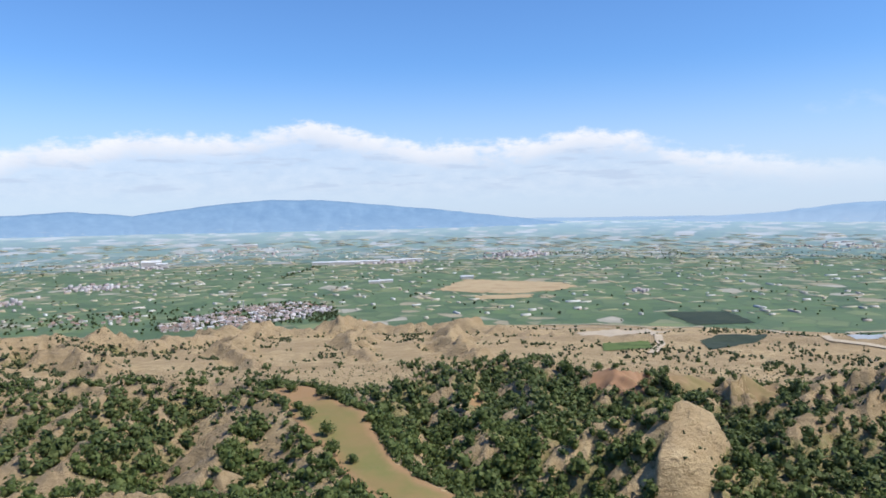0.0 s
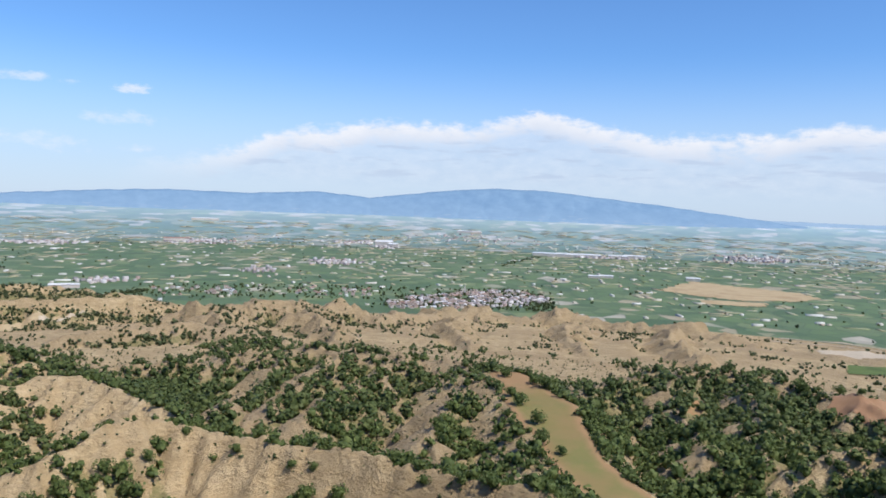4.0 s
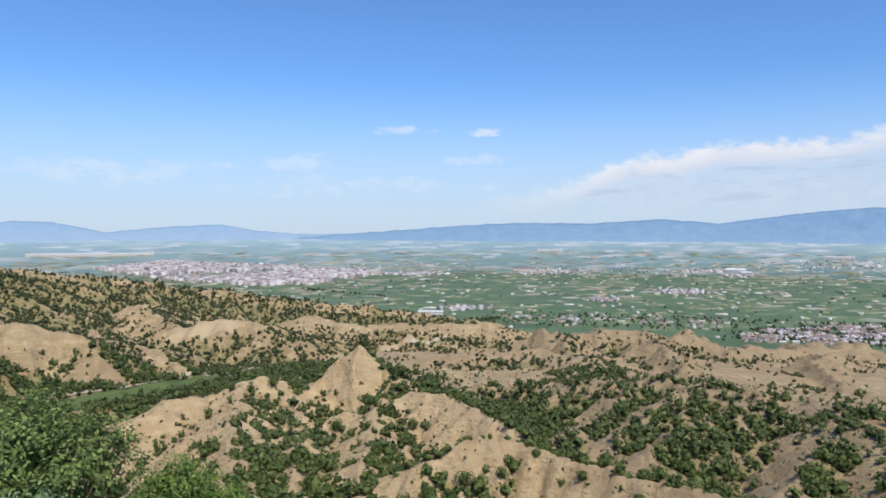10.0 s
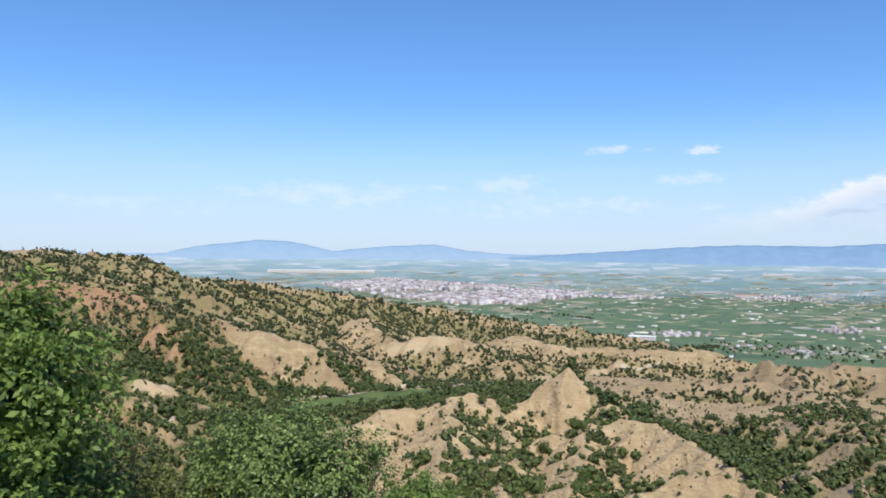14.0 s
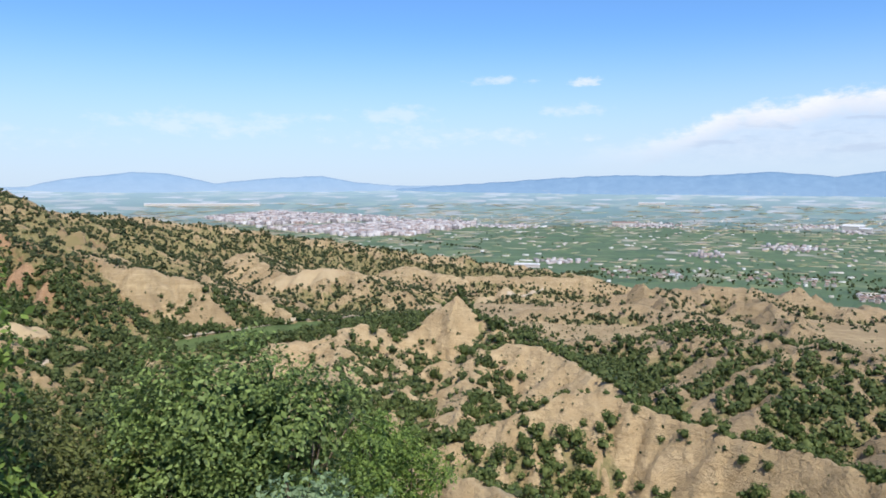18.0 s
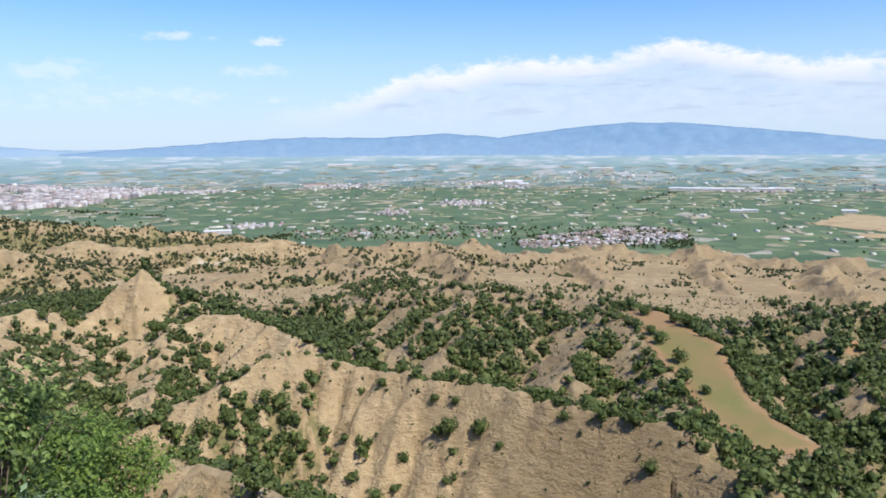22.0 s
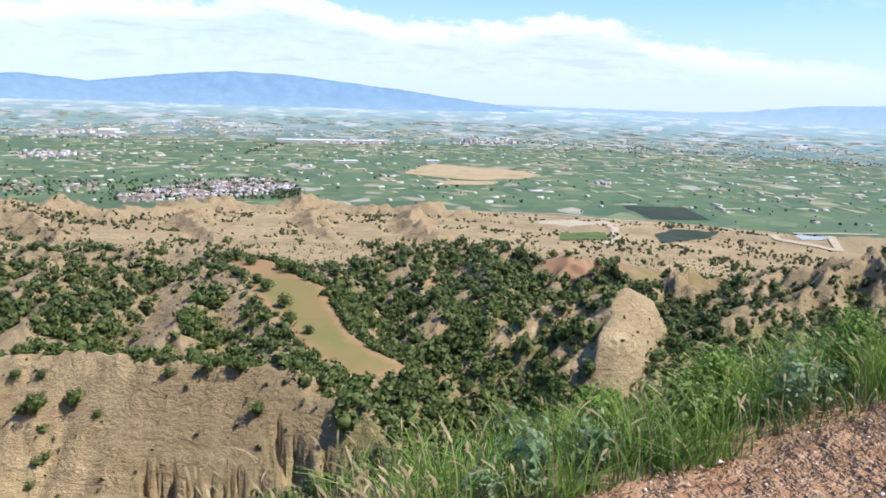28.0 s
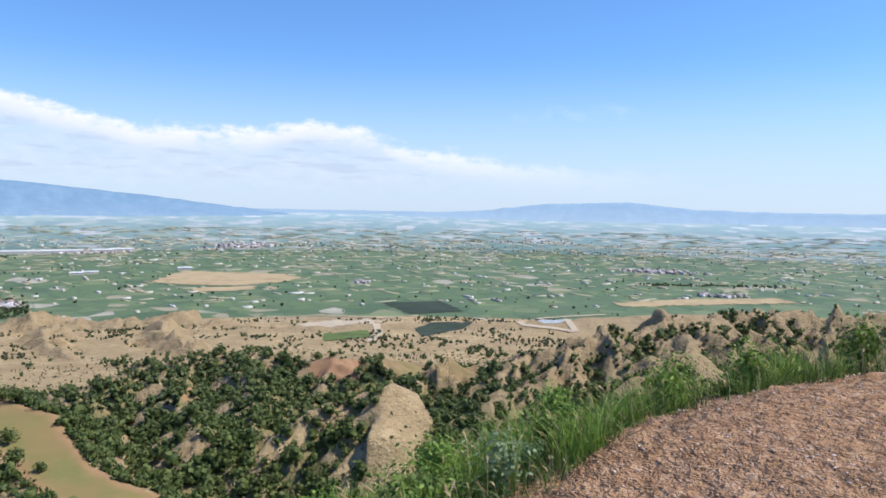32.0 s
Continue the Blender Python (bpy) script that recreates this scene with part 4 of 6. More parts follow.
def patch(name, label, poly, mat, cell, lift, wobble=1.5, category="field", upper=9999.0):
    """A worked plot: a sheet with the ground's own shape, a little above it, with a wavering edge."""
    xs, ys = [p[0] for p in poly], [p[1] for p in poly]
    gx, gy = np.arange(min(xs) - 3, max(xs) + 3, cell), np.arange(min(ys) - 3, max(ys) + 3, cell)
    X, Y = np.meshgrid(gx, gy)
    cx, cy = X[:-1, :-1] + cell / 2, Y[:-1, :-1] + cell / 2
    keep = inside(cx + wobble * fbm(cx / 9, cy / 9, 71), cy + wobble * fbm(cx / 9, cy / 9, 72), poly)
    if not keep.any():
        return None
    n = X.shape[1]
    i, j = np.nonzero(keep)
    F = np.stack([i * n + j, i * n + j + 1, (i + 1) * n + j + 1, (i + 1) * n + j], -1)
    used, inv = np.unique(F, return_inverse=True)
    x, y = X.ravel()[used], Y.ravel()[used]
    h, _, _ = terrain(x, y)
    edge = along(x, y, poly + poly[:1])[0]
    head = np.clip((np.hypot(x, y) - upper) / 50, 0, 1)
    me = mesh_of(name, np.stack([x, y, h + lift], -1), inv.reshape(-1, 4), [mat], None, True, {"rim": np.maximum(np.exp(-edge / 3.6), head)})
    FIELDS.append(poly)
    return tagged(new(name, me), label, category, kind="structure")


def mat_field(name, a, b, c, scale=0.05, headland=None):
    n = Nodes(name)
    col = n.ramp(n.noise(scale, 5, 0.6), (0.34, a), (0.48, b), (0.62, c))
    col = n.mix(n.ramp(n.noise(1.5, 4), (0.4, 0.0), (0.7, 0.35)), col, a)
    if headland:
        w = n.math("ADD", n.attr("rim"), n.math("MULTIPLY", n.math("SUBTRACT", n.noise(0.12, 4), 0.5), 0.9))
        col = n.mix(n.ramp(w, (0.22, 0.0), (0.62, 0.9)), col, headland)
    n.bump(n.noise(2.0, 4), 0.2, 0.5)
    return n.done(col, 0.95, 0.15)


M_STRIP = mat_field("ploughed_strip", (0.24, 0.165, 0.077), (0.215, 0.17, 0.07), (0.16, 0.165, 0.057), 0.03, (0.30, 0.185, 0.098))
M_BROWN = mat_field("brown_tilth", (0.25, 0.14, 0.08), (0.28, 0.165, 0.095), (0.31, 0.19, 0.115))
M_OLIVE = mat_field("olive_fallow", (0.23, 0.16, 0.085), (0.26, 0.185, 0.10), (0.20, 0.165, 0.075))
M_STUBBLE = mat_field("straw_stubble", (0.36, 0.27, 0.155), (0.41, 0.32, 0.195), (0.33, 0.24, 0.14), 0.02)
M_CROP = mat_field("green_crop", (0.085, 0.12, 0.04), (0.11, 0.15, 0.05), (0.07, 0.10, 0.035))
M_NET = mat_field("shaded_vines", (0.030, 0.045, 0.035), (0.040, 0.055, 0.040), (0.05, 0.065, 0.045), 0.03)
M_TRACK = mat_plain_paint("pale_track", (0.38, 0.31, 0.22), (0.48, 0.40, 0.30), 0.3)
M_WATER = mat_plain_paint("pale_silt", (0.34, 0.36, 0.36), (0.42, 0.43, 0.41), 0.05, 0.3, 0.5)


def seen(*corners):
    return [ground_at(*c) for c in corners]


def on_plain(*corners):
    return [bearing(a, 0, -PLAIN / math.tan(radians(-e)))[:2] for a, e in corners]


patch("field", "ploughed reddish strip field with a green middle on a spur", [bearing(a, 0, d)[:2] for a, d in ((-11.3, 385), (-9.4, 390), (-8.2, 378), (-6.3, 348), (-4.3, 330), (-3.5, 303), (-2.0, 276), (0.6, 258), (3.3, 250), (-1.4, 236), (-4.2, 250), (-6.0, 268), (-7.6, 296), (-9.4, 318), (-10.2, 345))], M_STRIP, 0.9, 0.3, 2.0, "field", 330.0)
patch("field", "bare brown ploughed field among dark trees", seen((14.3, -11.95), (17.6, -12.2), (17.6, -13.5), (15.5, -13.7), (13.5, -13.3)), M_BROWN, 1.2, 0.35, 3.0)
patch("field", "bare brown ploughed field under the ridge", seen((18.8, -11.9), (22.4, -12.3), (22.6, -13.2), (20.3, -13.5), (18.8, -12.9)), M_OLIVE, 1.4, 0.35, 3.0)
patch("field", "fallow olive-brown field in a hollow", seen((22.8, -12.3), (26.8, -12.1), (26.6, -13.6), (24.6, -14.2), (22.9, -13.6)), M_OLIVE, 1.4, 0.35, 3.0)
patch("field", "small ochre clearing on the dark hillside", seen((4.3, -13.6), (5.6, -14.0), (4.8, -15.0), (3.9, -14.6)), M_STRIP, 1.2, 0.35, 2.0)
patch("field", "straw-coloured plot beside the stream", seen((-80.5, -9.6), (-77.4, -10.3), (-77.6, -11.0), (-80.8, -10.3)), M_STUBBLE, 1.5, 0.35)
patch("field", "pale green plot beside the stream", seen((-86, -10.3), (-82.0, -10.8), (-80.5, -12.0), (-86, -12.2)), M_OLIVE, 1.6, 0.35)
patch("field", "terraced straw-coloured slope among trees", seen((-62.5, -7.4), (-58.5, -6.9), (-56.4, -7.2), (-57.8, -7.9), (-62, -8.2)), M_STUBBLE, 1.8, 0.35)
patch("field", "pale green meadow on the high ridge", seen((-77, -4.0), (-73.8, -4.3), (-73.5, -5.0), (-76, -4.9)), M_OLIVE, 2.0, 0.4)
patch("field", "long green meadow on the valley floor", seen((-69.5, -11.8), (-60, -10.9), (-54, -10.4), (-54, -10.75), (-60, -11.5), (-69.5, -12.7)), M_CROP, 2.0, 0.35)
patch("field", "straw-coloured fields on the valley floor", seen((-50.5, -9.6), (-45.5, -9.0), (-42.5, -8.6), (-42.8, -8.95), (-46, -9.5), (-50.5, -10.1)), M_STUBBLE, 2.2, 0.35)
patch("gravel_bed", "white gravel yard beside the valley road", seen((-44.0, -8.75), (-41.2, -8.25), (-41.1, -8.45), (-43.9, -8.98)), M_TRACK, 1.4, 0.6, 1.0, "yard")
patch("gravel_bed", "pale scraped earth at the edge of the plain", seen((12.2, -9.15), (15.5, -8.85), (19.5, -8.95), (16.5, -9.2), (13, -9.35)), M_TRACK, 2.5, 0.3, 6.0, "yard")
patch("field", "green rectangular crop on the bare swell", seen((14.3, -9.95), (17.7, -9.75), (18.1, -10.25), (14.3, -10.55)), M_CROP, 1.8, 0.8, 0.8)
patch("field", "dark netted vineyard on the bare swell", seen((21.4, -9.55), (25.9, -8.85), (25.9, -9.1), (22.0, -10.2)), M_NET, 1.8, 0.4, 0.8)
patch("field", "dark netted vineyard at the edge of the plain", on_plain((18.6, -7.5), (23.3, -7.35), (25.2, -8.1), (21.0, -8.4)), M_NET, 4.0, 0.5, 3.0)
patch("field", "large bare straw-coloured rise in the green plain", on_plain((1.4, -5.8), (2.9, -5.3), (3.8, -5.0), (7, -5.15), (11.2, -5.3), (12.4, -5.6), (10.5, -5.95), (7.5, -6.15), (4.4, -6.05)), M_STUBBLE, 8.0, 0.6, 10.0)
patch("field", "pale stubble strip below the bare rise", on_plain((4.2, -6.3), (9.2, -6.2), (8.6, -6.5), (4.8, -6.6)), M_STUBBLE, 8.0, 0.6, 6.0)
patch("field", "pale stubble fields at the foot of the eastern hills", on_plain((36.5, -7.1), (41, -6.6), (48, -6.1), (49.5, -6.35), (44, -6.8), (38, -7.3)), M_STUBBLE, 8.0, 0.6, 10.0)
patch("gravel_bed", "pale silty basin on the bare swell", seen((30.8, -8.7), (33.2, -8.4), (33.6, -8.65), (31.5, -9.0)), M_WATER, 2.0, 0.4, 1.0, "basin")


def track(name, label, course, width, mat=None):
    """A beaten track that follows the ground."""
    pts = [Vector((*p, 0)) for p in course]
    V, ln = [], []
    for a, b in zip(pts, pts[1:]):
        n = max(2, int((b - a).length / 6))
        for i in range(n):
            ln.append(a.lerp(b, i / n))
    ln.append(pts[-1])
    x, y = np.array([p.x for p in ln]), np.array([p.y for p in ln])
    x, y = x + 3 * fbm(x / 40, y / 40, 15), y + 3 * fbm(x / 40, y / 40, 16)
    tx, ty = np.gradient(x), np.gradient(y)
    q = np.hypot(tx, ty) + 1e-9
    rows = []
    for s in (-0.5, 0, 0.5):
        px, py = x - ty / q * width * s, y + tx / q * width * s
        rows.append(np.stack([px, py, terrain(px, py)[0] + 0.9], -1))
    V, n = np.concatenate(rows), len(x)
    F = [[r * n + i, r * n + i + 1, (r + 1) * n + i + 1, (r + 1) * n + i] for r in (0, 1) for i in range(n - 1)]
    tagged(new(name, mesh_of(name, V, np.array(F)[:, ::-1], [mat or M_TRACK], None, True)), label, "track", kind="structure")


track("road", "pale dirt track winding over the bare swell", seen((9.5, -8.9), (13, -8.75), (17.5, -8.8), (18.4, -9.3), (18.6, -9.9), (17.8, -10.6)), 8)
track("road", "white dirt road along the edge of the plain", seen((10, -8.6), (14, -8.5), (19, -8.75), (21.5, -8.5)), 9)
track("road", "white dirt road below the eastern hills", seen((26, -8.6), (30, -9.1), (34, -9.4), (31, -8.5), (36, -8.0)), 8)
track("road", "pale road along the wooded valley", seen((-70, -11.6), (-64, -11.15), (-58, -10.75), (-54, -10.4)), 5)
track("road", "pale bend of a dirt road below the wooded slope", seen((-79.5, -12.6), (-77.5, -12.5), (-76.2, -11.8), (-75.8, -11.4)), 6)

# ---------------------------------------------------------------- woods and shrubs on the hills


def plant_hills():
    rng = np.random.default_rng(4)
    swell = list(RIDGES).index("low_swell")
    zones = [("scrub_near", "dense green oak scrub on the near slopes", 22, 150, 3200, 130, 0.10, M_LEAF, 2.6, 6.8, -97, 66),
             ("scrub_valley", "dense green oak scrub in the gullies below the cliff", 150, 330, 10000, 46, 0.145, M_LEAF, 2.4, 8.4, -97, 66),
             ("scrub_middle", "scattered dark green oaks on sandy hillsides", 330, 620, 32000, 17, 0.20, M_LEAF_MID, 2.2, 8.0, -97, 66),
             ("scrub_far", "dark trees dotted over distant bare hills", 620, 1080, 66000, 5, 0.32, M_LEAF_FAR, 1.8, 6.0, -97, 60)]
    for name, label, r0, r1, n, quads, size, mat, s0, s1, a0, a1 in zones:
        temps = [crown_template(100 + i, quads, size, 6, quads > 30) for i in range(6)]
        x, y = scatter(rng, n, r0, r1, a0, a1)
        h, cover, which = terrain(x, y)
        clump = 0.5 + 0.5 * fbm(x / 16, y / 16, 200, 2)
        keep = (cover + 0.45 * (clump - 0.5) > rng.uniform(0.25, 0.98, n)) & (h > PLAIN + 4) & ~in_field(x, y) & ((which != swell) | (rng.uniform(0, 1, n) < 0.08)) & ((which != 50) | (h + 5 < -0.56 * np.hypot(x, y)))
        x, y, h, cover = x[keep], y[keep], h[keep], cover[keep]
        s = s0 + (s1 - s0) * rng.beta(1.4, 2.6, len(x)) * (0.5 + 0.65 * cover)
        woods(name, label, temps, x, y, h - 0.25, s, rng.uniform(0.75, 1.15, len(x)), rng, mat)
    # rows of trees just behind the sharp crests
    temps = [crown_template(340 + i, 26, 0.21) for i in range(6)]
    xs, ys = [], []
    for name in ("hogback", "flatiron", "pyramid", "field_spur", "mid_spur_a", "mid_spur_b"):
        pts = [bearing(*p[:2], p[2])[:2] for p in RIDGES[name][4]]
        for (ax, ay), (bx, by) in zip(pts, pts[1:]):
            ln = math.hypot(bx - ax, by - ay)
            m = max(1, int(ln / 2.1))
            f, o = rng.uniform(0, 1, m), np.abs(rng.normal(2.0, 3.0, m)) + 0.6
            ok = fbm(ax / 9 + f * ln / 9, ay / 9 + f * 0, 230, 2) > -0.25
            xs.append((ax + f * (bx - ax) - (by - ay) / ln * o)[ok])
            ys.append((ay + f * (by - ay) + (bx - ax) / ln * o)[ok])
    x, y = np.concatenate(xs), np.concatenate(ys)
    k = ~in_field(x, y)
    x, y = x[k], y[k]
    woods("scrub_crest", "rows of green oaks along the sharp sandy crests", temps, x, y, terrain(x, y)[0] - 0.25, rng.uniform(2.2, 4.6, len(x)), rng.uniform(0.75, 1.1, len(x)), rng, M_LEAF)
    # low shrubs
    temps = [crown_template(300 + i, 5, 0.42, 3) for i in range(5)]
    x, y = scatter(rng, 17000, 20, 620, -97, 62)
    h, cover, which = terrain(x, y)
    keep = (fbm(x / 25, y / 25, 210) + rng.uniform(-0.8, 0.8, len(x)) > -0.15) & ~in_field(x, y) & (which != swell) & ((which != 50) | (h < -9)) & ((np.hypot(x, y) < 590) | (np.degrees(np.arctan2(x, y)) < -14) | (rng.uniform(0, 1, len(x)) < 0.3))
    x, y, h = x[keep], y[keep], h[keep]
    woods("low_shrubs", "small dry olive-green shrubs dotted over bare soil", temps, x, y, h - 0.1, rng.uniform(0.6, 1.9, len(x)), rng.uniform(0.6, 1.0, len(x)), rng, M_LEAF_FAR)


plant_hills()
# ---------------------------------------------------------------- the plain: village, town, farms
M_WALL = mat_plain_paint("limewash", (0.40, 0.36, 0.33), (0.56, 0.53, 0.50), 0.3)
M_WALL_PINK = mat_plain_paint("pink_render", (0.36, 0.28, 0.25), (0.46, 0.37, 0.33), 0.3)
M_TILE = mat_plain_paint("red_tiles", (0.24, 0.145, 0.115), (0.34, 0.22, 0.18), 0.6)
M_TILE_OLD = mat_plain_paint("weathered_tiles", (0.20, 0.15, 0.12), (0.32, 0.25, 0.21), 0.6)
M_SHEET = mat_plain_paint("pale_sheet_roof", (0.48, 0.49, 0.50), (0.66, 0.66, 0.66), 0.2, 0.5)
M_TOWN = mat_island("town_walls", (0.0, (0.14, 0.13, 0.14)), (0.25, (0.34, 0.31, 0.31)), (0.5, (0.50, 0.48, 0.49)), (0.75, (0.28, 0.21, 0.19)), (1.0, (0.60, 0.59, 0.60)))
M_FARM = mat_island("farm_sheds", (0.0, (0.52, 0.52, 0.50)), (0.4, (0.42, 0.38, 0.31)), (0.7, (0.57, 0.57, 0.56)), (1.0, (0.36, 0.28, 0.22)))
M_PLOT = mat_island("bare_plots", (0.0, (0.37, 0.31, 0.21)), (0.35, (0.26, 0.25, 0.145)), (0.7, (0.43, 0.385, 0.29)), (1.0, (0.18, 0.21, 0.095)))


def boxes(name, label, x, y, z, lx, ly, lz, turn, mat, category, pitched=0.0):
    """Many simple buildings or slabs in one mesh; pitched: ridge height over the eaves."""
    u = np.array([(-1, -1, 0), (1, -1, 0), (1, 1, 0), (-1, 1, 0), (-1, -1, 1), (1, -1, 1), (1, 1, 1), (-1, 1, 1)], float)
    quads = np.array([(0, 1, 5, 4), (1, 2, 6, 5), (2, 3, 7, 6), (3, 0, 4, 7), (4, 5, 6, 7)])
    c, s = np.cos(turn)[:, None], np.sin(turn)[:, None]
    vx, vy = u[None, :, 0] * lx[:, None] / 2, u[None, :, 1] * ly[:, None] / 2
    V = np.stack([x[:, None] + vx * c - vy * s, y[:, None] + vx * s + vy * c, z[:, None] + u[None, :, 2] * lz[:, None] - 0.3 * (u[None, :, 2] == 0)], -1)
    F = quads[None] + (np.arange(len(x)) * 8)[:, None, None]
    return tagged(new(name, mesh_of(name, V.reshape(-1, 3), F.reshape(-1, 4), [mat])), label, category, kind="stuff")


def house_template(name, lx, ly, eaves, ridge, wall, roof):
    """A village house: walls with a gable, tiled roof with overhang, chimney."""
    thing = new(name)
    hx, hy, o = lx / 2, ly / 2, 0.5
    V = [(-hx, -hy, -0.4), (hx, -hy, -0.4), (hx, hy, -0.4), (-hx, hy, -0.4), (-hx, -hy, eaves), (hx, -hy, eaves), (hx, hy, eaves), (-hx, hy, eaves), (-hx, 0, ridge), (hx, 0, ridge)]
    bm = bmesh.new()
    vs = [bm.verts.new(v) for v in V]
    for f in ((0, 1, 5, 4), (1, 2, 6, 9, 5), (2, 3, 7, 6), (3, 0, 4, 8, 7), (0, 3, 2, 1)):
        bm.faces.new([vs[i] for i in f])
    me = bpy.data.meshes.new("wall")
    bm.to_mesh(me)
    bm.free()
    me.materials.append(wall)
    part("wall", me, thing)
    bm = bmesh.new()
    k = (ridge - eaves) / hy
    low = eaves - o * k
    P = [(-hx - o, -hy - o, low), (hx + o, -hy - o, low), (hx + o, 0, ridge), (-hx - o, 0, ridge), (hx + o, hy + o, low), (-hx - o, hy + o, low)]
    up = [bm.verts.new((a, b, c + 0.22)) for a, b, c in P]
    dn = [bm.verts.new(p) for p in P]
    for f in ((0, 1, 2, 3), (3, 2, 4, 5)):
        bm.faces.new([up[i] for i in f])
        bm.faces.new([dn[i] for i in reversed(f)])
    for a, b in ((0, 1), (1, 2), (2, 4), (4, 5), (5, 3), (3, 0)):
        bm.faces.new([up[b], up[a], dn[a], dn[b]])
    me = bpy.data.meshes.new("roof")
    bm.to_mesh(me)
    bm.free()
    me.materials.append(roof)
    rf = part("roof", me, thing)
    bm = bmesh.new()
    bmesh.ops.create_cube(bm, size=1, matrix=Matrix.Translation((hx * 0.4, hy * 0.3, ridge)) @ Matrix.Diagonal((0.7, 0.7, 1.8, 1)))
    me = bpy.data.meshes.new("chimney")
    bm.to_mesh(me)
    bm.free()
    me.materials.append(wall)
    part("chimney", me, rf)
    return thing


def village_edge(az, x, y):
    """The height angle of the village's far edge at a bearing, with a ragged outline."""
    return np.interp(az, [-19.6, -17, -14.5, -12.4, -10, -8.5, -6.6], [-7.7, -7.3, -7.0, -6.55, -6.5, -6.55, -7.1]) + 0.22 * fbm(x / 45, y / 45, 46)


def village():
    rng = random.Random(7)
    kinds = [("house", 9, 7.5, 3.2, 5.0, M_WALL, M_TILE, "low white village house with a red tiled roof"),
             ("house", 9.5, 8, 5.4, 7.2, M_WALL, M_TILE_OLD, "two-storey white village house with weathered roof tiles"),
             ("house", 8, 7, 3.0, 4.6, M_WALL_PINK, M_TILE, "low pink village house with a red tiled roof"),
             ("house", 9, 8, 5.6, 7.2, M_WALL_PINK, M_TILE_OLD, "tall pink village house with weathered roof tiles"),
             ("barn", 12, 7, 3.4, 4.6, M_WALL, M_SHEET, "long village barn with a pale sheet roof")]
    temps = []
    for name, lx, ly, ev, rg, w, r, label in kinds:
        t = house_template(name, lx, ly, ev, rg, w, r)
        tagged(t, label, "house" if name == "house" else "barn", "village houses")
        temps.append((t, True))
    used, made = set(), 0
    spots = [(-19.0, -6.9, -6.6, -8.1, 236), (-27.0, -20.0, -6.75, -7.25, 24), (-36.5, -31.0, -6.7, -7.3, 24)]
    for a0, a1, e0, e1, n in spots:
        tries = 0
        done = 0
        while done < n and tries < 6000:
            tries += 1
            az = rng.uniform(a0, a1)
            el = rng.uniform(e0, e1)
            if n > 100 and el < -7.55 + 0.11 * (az + 12) and az > -12:
                continue
            x, y, _ = bearing(az, 0, -PLAIN / math.tan(radians(-el)))
            if n > 100 and (el > village_edge(az, np.array(x), np.array(y)) or float(fbm(np.array(x / 30), np.array(y / 30), 47)) < -0.25):
                continue
            # streets: houses sit on a skewed grid
            gx, gy = round((x * 0.94 + y * 0.34) / 8.8), round((y * 0.94 - x * 0.34) / 10.4)
            if (gx, gy) in used or gx % 8 == 0:
                continue
            used.add((gx, gy))
            x, y = gx * 8.8 * 0.94 - gy * 10.4 * 0.34, gx * 8.8 * 0.34 + gy * 10.4 * 0.94
            x, y = x + rng.uniform(-2.2, 2.2), y + rng.uniform(-2.6, 2.6)
            z = float(terrain(np.array([x]), np.array([y]))[0][0])
            if z > PLAIN + 3:
                continue
            i = rng.choices(range(5), (4, 4, 3, 2, 3))[0]
            ob, first = temps[i]
            m = pose(x, y, z, 0, 0, 20 + rng.choice((0, 90, 0)) + rng.uniform(-22, 22))
            m = m @ Matrix.Scale(rng.uniform(0.54, 0.74), 4)
            if first:
                ob.matrix_basis = m
                temps[i] = (ob, False)
            else:
                copy_thing(ob, m).matrix_basis = m
            done += 1
    # the mosque's minaret
    x, y, _ = bearing(-13.25, 0, 1235)
    th = tagged(new("minaret"), "slim white minaret with a pointed grey cap", "tower")
    th.location, th.scale = (x, y, PLAIN), (0.7, 0.7, 0.62)
    for nm, r1, r2, z0, z1, mat in (("shaft", 1.5, 1.2, 0, 20, M_WALL), ("balcony", 2.0, 2.0, 20, 21.2, M_WALL), ("upper_shaft", 1.0, 0.9, 21.2, 26, M_WALL), ("cap", 1.2, 0.05, 26, 32, M_SHEET)):
        bm = bmesh.new()
        bmesh.ops.create_cone(bm, cap_ends=True, segments=12, radius1=r1, radius2=r2, depth=z1 - z0, matrix=Matrix.Translation((0, 0, (z0 + z1) / 2)))
        me = bpy.data.meshes.new(nm)
        bm.to_mesh(me)
        bm.free()
        me.materials.append(mat)
        part(nm, me, th)


village()


def ground_z(x, y):
    return terrain(x, y)[0]


